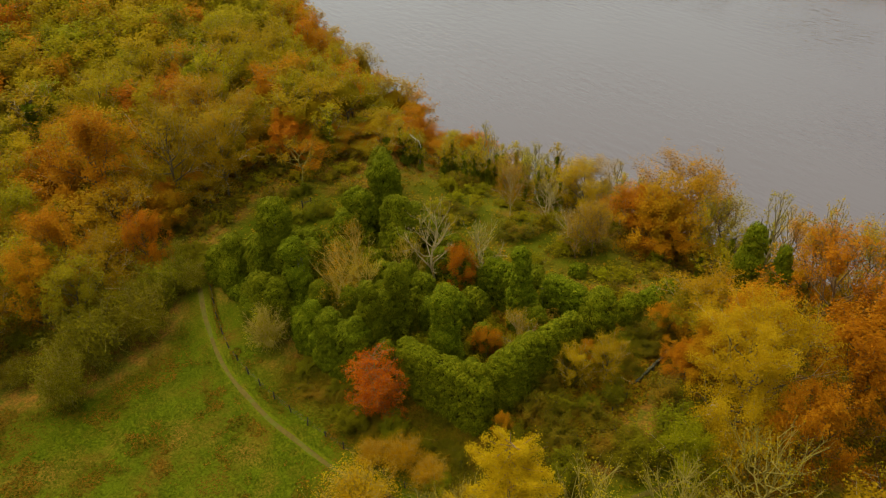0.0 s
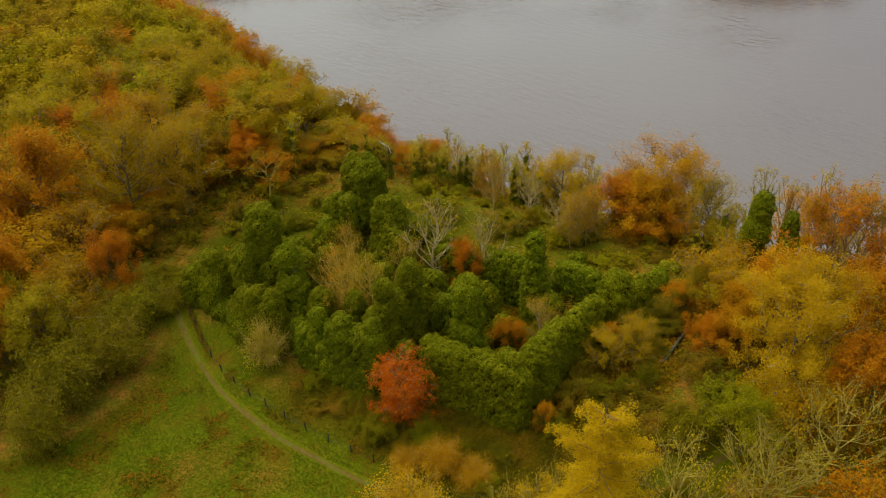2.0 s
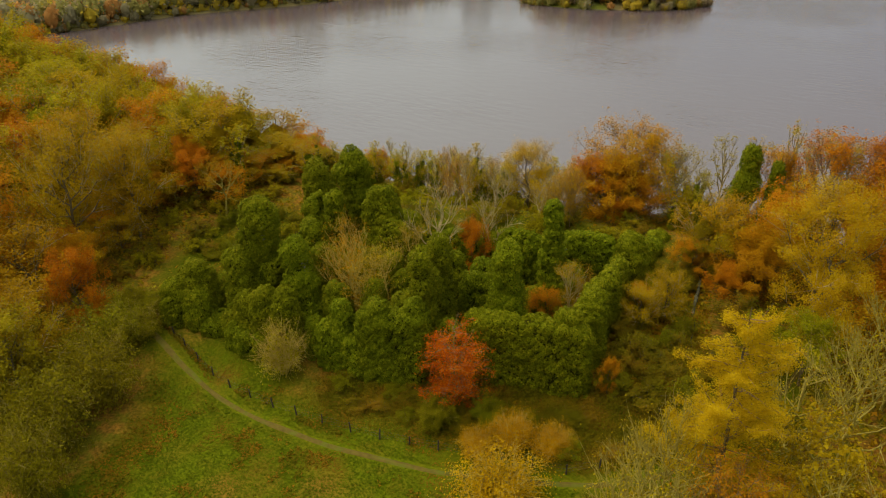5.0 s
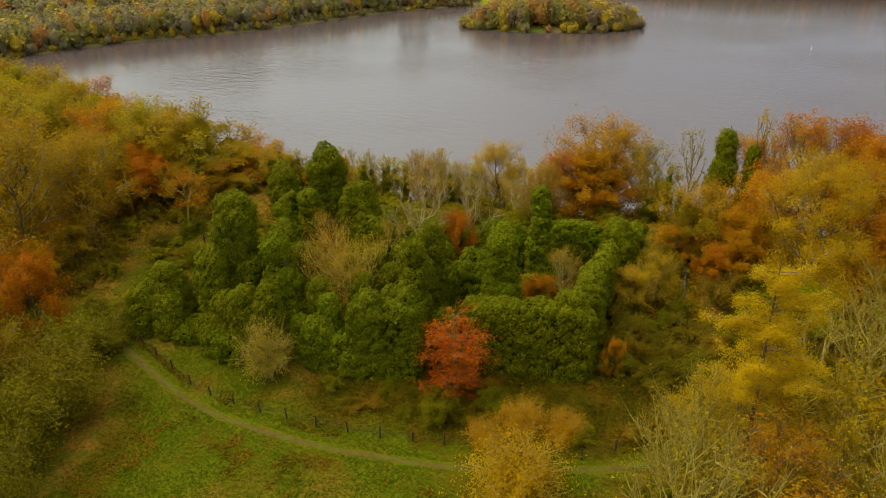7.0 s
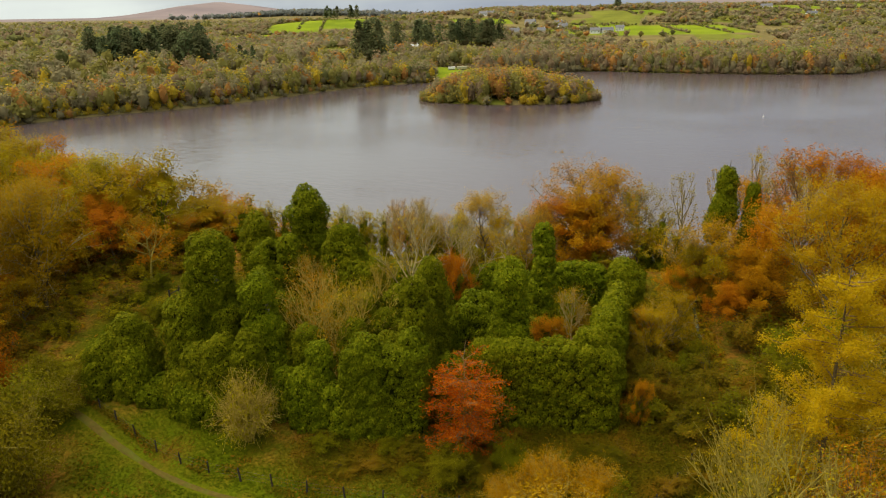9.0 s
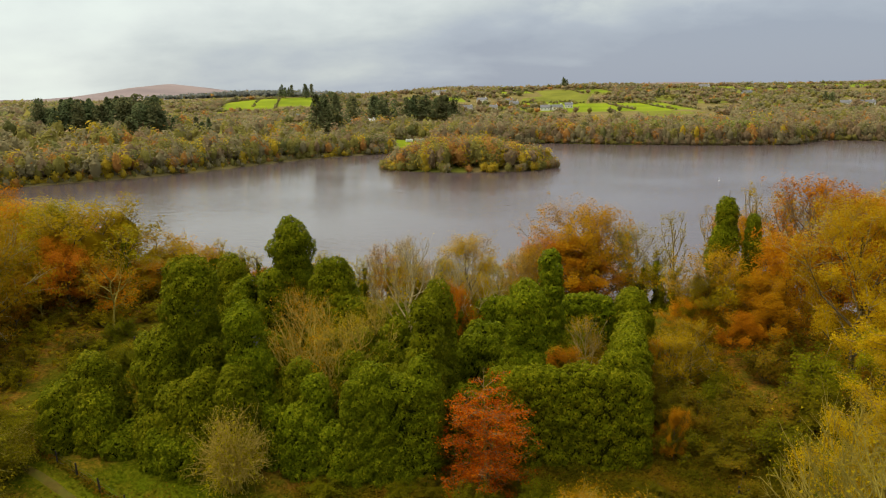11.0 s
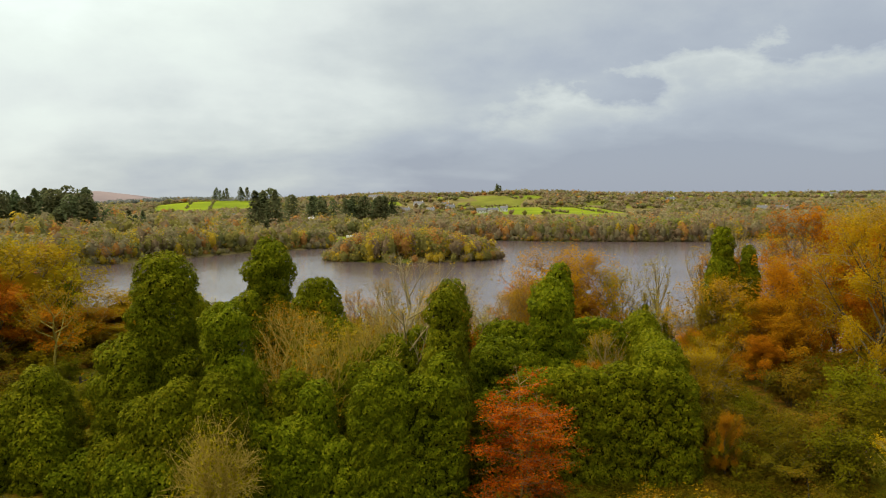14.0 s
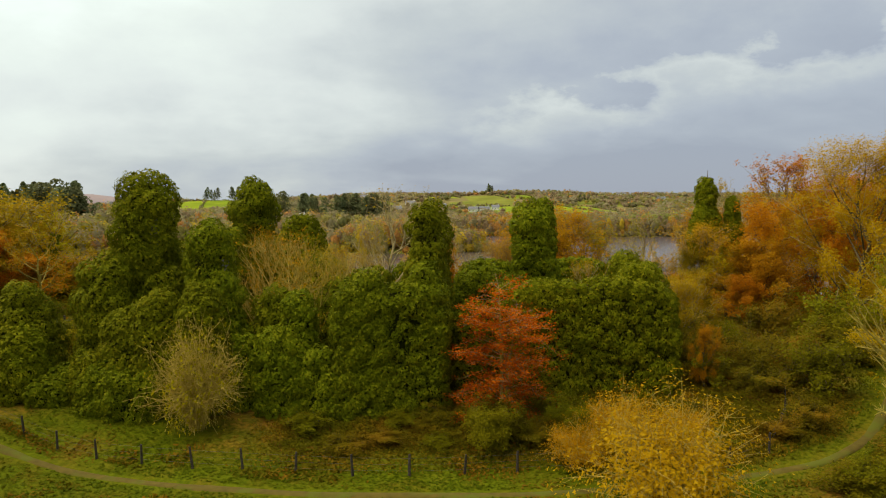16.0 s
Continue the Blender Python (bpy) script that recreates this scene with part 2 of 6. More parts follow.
PATHMAT = surface("trodden_earth", (0.072, 0.053, 0.004), (0.104, 0.076, 0.007), 1.6, 0.95, 0.4, 0.45, (0.080, 0.088, 0.003))
RENDERED = surface("white_render", (0.62, 0.61, 0.57), (0.76, 0.75, 0.71), 1.2, 0.8, 0.1)
SLATE = surface("slate_roof", (0.10, 0.10, 0.11), (0.18, 0.18, 0.19), 2.0, 0.6, 0.2)
TINROOF = surface("pale_tin_roof", (0.45, 0.46, 0.47), (0.60, 0.61, 0.62), 0.6, 0.45, 0.1)
DARKGLASS = surface("window_glass", (0.02, 0.022, 0.025), (0.03, 0.03, 0.035), 1.0, 0.1, 0.0)


def ground_material():
    m, N, L, out = material("ground_cover")
    geo = N.new("ShaderNodeNewGeometry")

    def noise_at(scale, detail=6):
        n = N.new("ShaderNodeTexNoise")
        n.inputs["Scale"].default_value, n.inputs["Detail"].default_value = scale, detail
        L.new(geo.outputs["Position"], n.inputs["Vector"])
        return n.outputs[0]

    def mix(f, a, b):
        x = N.new("ShaderNodeMix")
        x.data_type = "RGBA"
        L.new(f, x.inputs[0])
        L.new(a, x.inputs[6])
        L.new(b, x.inputs[7])
        return x.outputs[2]

    def step(v, lo, hi):
        x = N.new("ShaderNodeMapRange")
        x.inputs["From Min"].default_value, x.inputs["From Max"].default_value = lo, hi
        L.new(v, x.inputs["Value"])
        return x.outputs[0]

    def two(f, c1, c2, lo=0.35, hi=0.65):
        r = ramp_node(N, [(lo, c1), (hi, c2)])
        L.new(f, r.inputs[0])
        return r.outputs[0]

    def mask(name):
        a = N.new("ShaderNodeAttribute")
        a.attribute_name = name
        return a.outputs["Fac"]

    fine, mid, broad = noise_at(3.2, 8), noise_at(0.55, 6), noise_at(0.13, 4)
    litter = mix(step(mid, 0.42, 0.6), two(fine, (0.11, 0.060, 0.008), (0.26, 0.125, 0.014)), two(fine, (0.075, 0.072, 0.004), (0.14, 0.118, 0.008)))
    grass = mix(step(mid, 0.45, 0.7), two(fine, (0.056, 0.072, 0.001), (0.090, 0.106, 0.002)), two(fine, (0.072, 0.074, 0.002), (0.112, 0.096, 0.004)))
    grass = mix(step(broad, 0.52, 0.66), grass, two(fine, (0.085, 0.066, 0.004), (0.17, 0.100, 0.009)))
    far = two(noise_at(0.02, 3), (0.12, 0.165, 0.006), (0.21, 0.26, 0.010))
    # pink-brown heath, greyed so that the distant haze sits in its colour
    heath = two(noise_at(0.004, 5), (0.185, 0.150, 0.155), (0.245, 0.195, 0.19))
    cells = N.new("ShaderNodeTexVoronoi")
    cells.inputs["Scale"].default_value = 0.011
    L.new(geo.outputs["Position"], cells.inputs["Vector"])
    part_cell = N.new("ShaderNodeSeparateColor")
    L.new(cells.outputs["Color"], part_cell.inputs[0])
    scrub = two(noise_at(0.05, 6), (0.135, 0.108, 0.036), (0.20, 0.155, 0.058))
    inland = N.new("ShaderNodeMath")
    inland.operation = "MULTIPLY"
    L.new(step(part_cell.outputs[0], 0.68, 0.74), inland.inputs[0])
    L.new(mask("fields"), inland.inputs[1])
    scrub = mix(inland.outputs[0], scrub, two(noise_at(0.03, 5), (0.115, 0.125, 0.016), (0.18, 0.185, 0.024)))

    col = mix(mask("distant"), litter, scrub)
    col = mix(mask("meadow"), col, grass)
    col = mix(mask("pasture"), col, far)
    col = mix(mask("moor"), col, heath)
    p, bp = N.new("ShaderNodeBsdfPrincipled"), N.new("ShaderNodeBump")
    p.inputs["Roughness"].default_value, p.inputs["Specular IOR Level"].default_value = 0.95, 0.04
    bp.inputs["Strength"].default_value, bp.inputs["Distance"].default_value = 0.6, 0.15
    L.new(fine, bp.inputs["Height"])
    L.new(bp.outputs[0], p.inputs["Normal"])
    L.new(col, p.inputs["Base Color"])
    L.new(p.outputs[0], out.inputs["Surface"])
    return m


def water_material():
    m, N, L, out = material("lake_water")
    geo, p = N.new("ShaderNodeNewGeometry"), N.new("ShaderNodeBsdfPrincipled")
    p.inputs["Base Color"].default_value = (0.084, 0.062, 0.066, 1)
    p.inputs["Roughness"].default_value, p.inputs["IOR"].default_value = 0.16, 1.72
    calm, ruffle = N.new("ShaderNodeTexNoise"), N.new("ShaderNodeMapRange")
    calm.inputs["Scale"].default_value, calm.inputs["Detail"].default_value = 0.014, 3
    L.new(geo.outputs["Position"], calm.inputs["Vector"])
    ruffle.inputs["From Min"].default_value, ruffle.inputs["From Max"].default_value = 0.42, 0.62
    ruffle.inputs["To Min"].default_value, ruffle.inputs["To Max"].default_value = 0.25, 1.0
    L.new(calm.outputs[0], ruffle.inputs["Value"])
    last = None
    for scale, stretch, turn, dist in ((0.42, 2.6, -20, 0.34), (1.1, 2.4, -28, 0.11), (0.016, 2.0, 10, 0.25)):
        mp, n, b = N.new("ShaderNodeMapping"), N.new("ShaderNodeTexNoise"), N.new("ShaderNodeBump")
        mp.vector_type = "TEXTURE"
        mp.inputs["Rotation"].default_value = (0, 0, radians(turn))
        mp.inputs["Scale"].default_value = (stretch, 1.0, 1.0)
        n.inputs["Scale"].default_value, n.inputs["Detail"].default_value = scale, 4
        b.inputs["Strength"].default_value, b.inputs["Distance"].default_value = 0.8, dist
        L.new(geo.outputs["Position"], mp.inputs[0])
        L.new(mp.outputs[0], n.inputs["Vector"])
        L.new(n.outputs[0], b.inputs["Height"])
        L.new(ruffle.outputs[0], b.inputs["Strength"])
        if last:
            L.new(last, b.inputs["Normal"])
        last = b.outputs[0]
    L.new(last, p.inputs["Normal"])
    L.new(p.outputs[0], out.inputs["Surface"])
    return m


# ---- mesh helpers ----
def mesh_of(name, V, groups, materials, smooth=False):
    """A mesh from vertices and groups of equal-sided faces: (faces, material index)."""
    me = bpy.data.meshes.new(name)
    V = np.asarray(V, dtype=np.float32)
    groups = [(np.asarray(f, dtype=np.int32), i) for f, i in groups if len(f)]
    me.vertices.add(len(V))
    me.vertices.foreach_set("co", V.ravel())
    nl, npoly = sum(f.size for f, _ in groups), sum(len(f) for f, _ in groups)
    me.loops.add(nl)
    me.polygons.add(npoly)
    me.loops.foreach_set("vertex_index", np.concatenate([f.ravel() for f, _ in groups]))
    sizes = np.concatenate([np.full(len(f), f.shape[1], dtype=np.int32) for f, _ in groups])
    me.polygons.foreach_set("loop_start", np.concatenate([[0], np.cumsum(sizes)[:-1]]).astype(np.int32))
    me.polygons.foreach_set("material_index", np.concatenate([np.full(len(f), i, dtype=np.int32) for f, i in groups]))
    if smooth:
        me.polygons.foreach_set("use_smooth", np.ones(npoly, dtype=bool))
    for m in materials:
        me.materials.append(m)
    me.update(calc_edges=True)
    return me


def part_of(name, me, parent, label=""):
    ob = new(name, me)
    ob.parent = parent
    return tagged(ob, label)


def unit(a):
    return a / np.maximum(np.linalg.norm(a, axis=-1, keepdims=True), 1e-9)


def leaves(P, Nrm, size, rng, droop=0.5, width=0.36):
    """Diamond leaf sprays at P, facing Nrm, hanging a little."""
    n = len(P)
    Nrm = unit(Nrm)
    T = rng.normal(size=(n, 3)) + np.array([0, 0, -droop * 2])
    T = unit(T - Nrm * np.sum(T * Nrm, axis=1, keepdims=True))
    B = np.cross(Nrm, T)
    s = (size * rng.uniform(0.65, 1.35, n))[:, None]
    fold = Nrm * s * 0.12
    V = np.stack([P - T * s * 0.5, P + B * s * width + fold, P + T * s * 0.5, P - B * s * width + fold], axis=1).reshape(-1, 3)
    return V, np.arange(4 * n).reshape(n, 4)


def sprays(P, Nrm, size, rng, droop=0.4, width=0.40):
    """Three-cornered leaf sprays at P, facing Nrm."""
    n = len(P)
    Nrm = unit(Nrm)
    T = rng.normal(size=(n, 3)) + np.array([0, 0, -droop * 2])
    T = unit(T - Nrm * np.sum(T * Nrm, axis=1, keepdims=True))
    B = np.cross(Nrm, T)
    s = (size * rng.uniform(0.6, 1.4, n))[:, None]
    w = width * rng.uniform(0.7, 1.3, n)[:, None]
    k = rng.uniform(-0.3, 0.3, n)[:, None]
    V = np.stack([P - T * s * 0.5 + B * s * (w + k), P + T * s * 0.5, P - T * s * 0.5 - B * s * (w - k)], axis=1).reshape(-1, 3)
    return V, np.arange(3 * n).reshape(n, 3)


def tubes(segs, sides):
    """Tapered tubes along segments (x0 y0 z0 x1 y1 z1 r0 r1)."""
    S = np.asarray(segs, dtype=float)
    n = len(S)
    a, b = S[:, :3], S[:, 3:6]
    d = unit(b - a)
    ref = np.where(np.abs(d[:, 2:3]) > 0.9, np.array([[1.0, 0, 0]]), np.array([[0, 0, 1.0]]))
    u = unit(np.cross(d, ref))
    v = np.cross(d, u)
    ang = np.arange(sides) * 2 * np.pi / sides
    ring = u[:, None] * np.cos(ang)[None, :, None] + v[:, None] * np.sin(ang)[None, :, None]
    V = np.concatenate([a[:, None] + ring * S[:, 6][:, None, None], b[:, None] + ring * S[:, 7][:, None, None]], axis=1).reshape(-1, 3)
    i = np.arange(sides)
    one = np.stack([i, (i + 1) % sides, (i + 1) % sides + sides, i + sides], axis=1)
    return V, (one[None] + (np.arange(n) * 2 * sides)[:, None, None]).reshape(-1, 4)


def join(pieces):
    V, groups, o = [], [], 0
    for v, f, i in pieces:
        V.append(v)
        groups.append((np.asarray(f) + o, i))
        o += len(v)
    return np.concatenate(V), groups


def ss(a, b, x):
    t = np.clip((x - a) / (b - a), 0, 1)
    return t * t * (3 - 2 * t)


# ---- the lie of the land ----
LAKE = -12.0
NEAR_X = [-4600, -290, -203, -130, -115, -72, -20, 27, 60, 120, 400, 4600]
NEAR_Y = [262, 240, 192, 156, 150, 130, 124, 123, 122, 119, 100, 100]
FAR_X = [-4600, -290, -275, -262, -250, -237, -219, -198, -178, -158, -137, -104, -88, -40, 31, 84, 150, 205, 245, 310, 600, 4600]
FAR_Y = [232, 235, 246, 262, 287, 311, 330, 346, 371, 404, 442, 475, 484, 540, 574, 555, 542, 543, 588, 566, 560, 560]
ISLE = (-22.0, 399.0, 54.0, 30.0)


def isle_at(x, y):
    return np.sqrt(((x - ISLE[0]) / ISLE[2]) ** 2 + ((y - ISLE[1]) / ISLE[3]) ** 2)


def height(x, y):
    x, y = np.asarray(x, dtype=float), np.asarray(y, dtype=float)
    near, far = np.interp(x, NEAR_X, NEAR_Y), np.interp(x, FAR_X, FAR_Y)
    plateau = -2.75 + 2.75 * ss(33, 56, y) + 2.5 * ss(-26, -60, x) * ss(44, 75, y)
    plateau = plateau + 0.18 * np.sin(x * 0.31 + 0.4 * y) * np.sin(y * 0.27)
    plateau = plateau + 0.6 * np.exp(-((x + 32) / 6) ** 2 - ((y - 44) / 4) ** 2)
    here = LAKE + (plateau - LAKE) * ss(-1, 34, near - y)
    d = y - far
    there = LAKE + 1.2 * ss(0, 5, d) + (0.040 - 0.022 * ss(-90, -330, x)) * np.clip(d, 0, 900)
    there = there + 14 * np.exp(-((x + 300) / 110) ** 2 - ((y - 470) / 120) ** 2)
    there = there + 13 * np.exp(-((x - 110) / 300) ** 2 - ((y - 1190) / 170) ** 2)
    there = there + 15 * np.exp(-((x + 350) / 130) ** 2 - ((y - 1090) / 130) ** 2)
    there = there + 4 * np.exp(-((x - 620) / 420) ** 2 - ((y - 1400) / 240) ** 2)
    there = there + 56 * np.exp(-((x + 1830) / 260) ** 2 - ((y - 3700) / 500) ** 2) + 22 * np.exp(-((x + 1500) / 800) ** 2 - ((y - 3700) / 500) ** 2)
    there = there + 14 * np.exp(-((x + 900) / 260) ** 2 - ((y - 2600) / 300) ** 2)
    there = there + 26 * np.exp(-((x - 700) / 330) ** 2 - ((y - 3500) / 500) ** 2) + 30 * np.exp(-((x - 1900) / 600) ** 2 - ((y - 3700) / 400) ** 2)
    there = np.where(y > 1500, there - 0.004 * (y - 1500), there)
    bed = LAKE - 0.25 * np.clip(np.minimum(y - near, far - y), 0, 8)
    z = np.where(y < near, here, np.where(d > 0, there, bed))
    k = isle_at(x, y)
    return np.maximum(z, np.where(k < 1.05, LAKE - 0.6 + 3.5 * ss(1.03, 0.35, k), z))


def gz(x, y):
    return float(height(x, y))


def from_lookout(px, Y):
    """East-west place of a far bearing, given as the tangent column seen from the end of the walk's middle."""
    return 2.05 + (Y + 7.6) * math.tan(math.atan((px - 784) / 1277) - 0.0531)


def lines(*spans):
    out = []
    for a, b, s in spans:
        out += list(np.arange(a, b, s))
    return np.array(out + [spans[-1][1]], dtype=float)


PATH_LINE = [(-38.2, 45.2), (-30.2, 40.9), (-20.2, 36.9), (-10, 35), (-1.5, 34.6), (7, 34.8), (20, 37.3), (26, 39.6), (32.5, 46), (37.5, 53), (41, 60)]
FENCE_LINE = [(-44, 50.6), (-33.5, 44.6), (-30, 42.7), (-26.6, 41.1), (-23.4, 39.8), (-20, 38.9), (-14, 37.8), (-6, 37.3), (5, 37.4), (13, 37.8), (20, 38.9), (24, 44), (26.6, 50), (28.6, 60), (29.2, 67)]


def dist_to(line, x, y):
    best = np.full(np.shape(x), 1e9)
    for (ax, ay), (bx, by) in zip(line, line[1:]):
        t = np.clip(((x - ax) * (bx - ax) + (y - ay) * (by - ay)) / ((bx - ax) ** 2 + (by - ay) ** 2), 0, 1)
        best = np.minimum(best, np.hypot(x - ax - t * (bx - ax), y - ay - t * (by - ay)))
    return best


MEADOW_EDGE_Y = [-60, 0, 13, 21.5, 29.6, 39, 44]
MEADOW_EDGE_X = [-60, -48, -39, -32, -31, -35, -38]
# far pastures: bearing column, distance, half width, half depth
PASTURES = [(298, 900, 34, 30), (385, 1010, 40, 60), (460, 1060, 48, 80), (690, 1040, 60, 28), (680, 524, 18, 38), (1005, 930, 62, 56), (1085, 930, 36, 46), (885, 900, 30, 16), (985, 1130, 24, 30), (850, 1150, 24, 18), (1205, 1330, 55, 90), (1290, 1400, 50, 80), (1390, 1400, 60, 80), (1520, 1400, 95, 90), (905, 990, 34, 14), (820, 930, 34, 14), (1455, 900, 30, 22), (1180, 1190, 26, 30)]
PASTURE_AT = [(from_lookout(px, Y), Y, w, dp) for px, Y, w, dp in PASTURES]


def meadow_mask(x, y):
    left = np.interp(y, MEADOW_EDGE_Y, MEADOW_EDGE_X)
    m = ss(0, 3, x - left) * ss(21, 17, x - np.clip(y - 26, -30, 6) * 0.4) * ss(42.5, 39, y)
    m = np.maximum(m, 0.9 * ss(3.6, 1.6, dist_to(PATH_LINE, x, y)))
    m = np.maximum(m, ss(7, 4, np.hypot((x + 24) / 1.6, y - 42.5)))
    m = np.maximum(m, 0.7 * ss(9, 5, np.hypot((x - 25) / 0.5, (y - 80) / 1.5)))
    m = np.maximum(m, 0.85 * ss(13, 7, np.hypot((x + 8) / 2.6, y - 91)))
    return np.maximum(m, 0.95 * ss(11, 7, np.hypot(x + 38, (y - 66) / 1.8)))


def pasture_mask(x, y):
    m = np.zeros(np.shape(x))
    for cx, cy, w, dp in PASTURE_AT:
        k = np.maximum(np.abs(x - cx + 0.25 * (y - cy)) / w, np.abs(y - cy) / dp)
        m = np.maximum(m, ss(1.06, 0.96, k))
    return m


def build_ground():
    xs = lines((-4500, -1500, 150), (-1500, -420, 30), (-420, -112, 8), (-112, 72, 2.6), (72, 420, 10), (420, 1500, 30), (1500, 4500, 150))
    ys = lines((-4500, -500, 250), (-500, -40, 20), (-40, 136, 2.6), (136, 620, 7), (620, 1500, 16), (1500, 4600, 70))
    X, Y = np.meshgrid(xs, ys)
    x, y = X.ravel(), Y.ravel()
    V = np.stack([x, y, height(x, y)], axis=1)
    nx, ny = len(xs), len(ys)
    i = (np.arange(ny - 1)[:, None] * nx + np.arange(nx - 1)[None]).ravel()
    me = mesh_of("ground", V, [(np.stack([i, i + 1, i + nx + 1, i + nx], axis=1), 0)], [ground_material()], True)
    for name, val in (("meadow", meadow_mask(x, y)), ("pasture", pasture_mask(x, y)), ("distant", ss(140, 240, y)), ("fields", ss(-330, -200, x)), ("moor", ss(2300, 2800, y + 0.1 * x))):
        me.attributes.new(name, "FLOAT", "POINT").data.foreach_set("value", np.asarray(val, dtype=np.float32))
    tagged(new("ground", me), "grassy field, leaf-strewn woodland floor and distant pasture", "ground", kind="structure")


build_ground()
W = [(-330, 80), (4400, 80), (4400, 640), (-330, 640)]
tagged(new("water", mesh_of("water", [(x, y, LAKE) for x, y in W], [([[0, 1, 2, 3]], 0)], [water_material()])), "calm grey lake with faint wind ripples", "lake", kind="structure")


def smooth_line(line, step):
    """Points along a line, rounded off and about a step apart."""
    P = [Vector((*p, 0)) for p in line]
    P = [P[0] * 2 - P[1]] + P + [P[-1] * 2 - P[-2]]
    out = []
    for a, b, c, d in zip(P, P[1:], P[2:], P[3:]):
        n = max(2, int((c - b).length / step))
        for k in range(n):
            t = k / n
            q = 0.5 * ((2 * b) + (c - a) * t + (2 * a - 5 * b + 4 * c - d) * t * t + (3 * b - a - 3 * c + d) * t ** 3)
            out.append((q.x, q.y))
    return out + [line[-1]]


def build_path():
    pts = np.array(smooth_line(PATH_LINE, 0.8))
    d = unit(np.gradient(pts, axis=0))
    nrm = np.stack([-d[:, 1], d[:, 0]], axis=1)
    rng = np.random.default_rng(5)
    cols = []
    for k, z in ((-1, -0.06), (-0.55, 0.03), (0, 0.015), (0.55, 0.03), (1, -0.06)):
        w = 0.36 * k * (1 + 0.22 * np.convolve(rng.normal(size=len(pts) + 4), np.ones(5) / 5, "valid"))
        q = pts + nrm * w[:, None]
        cols.append(np.column_stack([q, height(q[:, 0], q[:, 1]) + 0.06 + z]))
    V = np.stack(cols, axis=1).reshape(-1, 3)
    F = [[i * 5 + j, i * 5 + j + 1, i * 5 + j + 6, i * 5 + j + 5] for i in range(len(pts) - 1) for j in range(4)]
    tagged(new("path", mesh_of("path", V, [(F, 0)], [PATHMAT], True)), "narrow brown trodden earth path through grass", "path", kind="structure")


build_path()


# ---- the ruin under its ivy ----
def lumps(P, amount, freq, seed):
    off = Vector((seed * 7.3, seed * 3.1, seed * 5.7))
    return np.array([noise.noise(Vector(p) * freq + off) + 0.5 * noise.noise(Vector(p) * freq * 2.3 + off) for p in P]) * amount


def shell(n, r, power, rng):
    """Evenly spread points and normals on a rounded box of half sizes r."""
    m = n * 4
    d = unit(rng.normal(size=(m, 3)))
    k = np.sum(np.abs(d) ** power, axis=1) ** (-1 / power)
    u = d * k[:, None]
    nu = unit(np.sign(u) * np.abs(u) ** (power - 1))
    stretch = nu / r
    w = k ** 2 / np.maximum(np.sum(nu * d, axis=1), 0.2) * np.linalg.norm(stretch, axis=1)
    pick = rng.choice(m, n, p=w / w.sum())
    return (u * r)[pick], unit(stretch[pick])


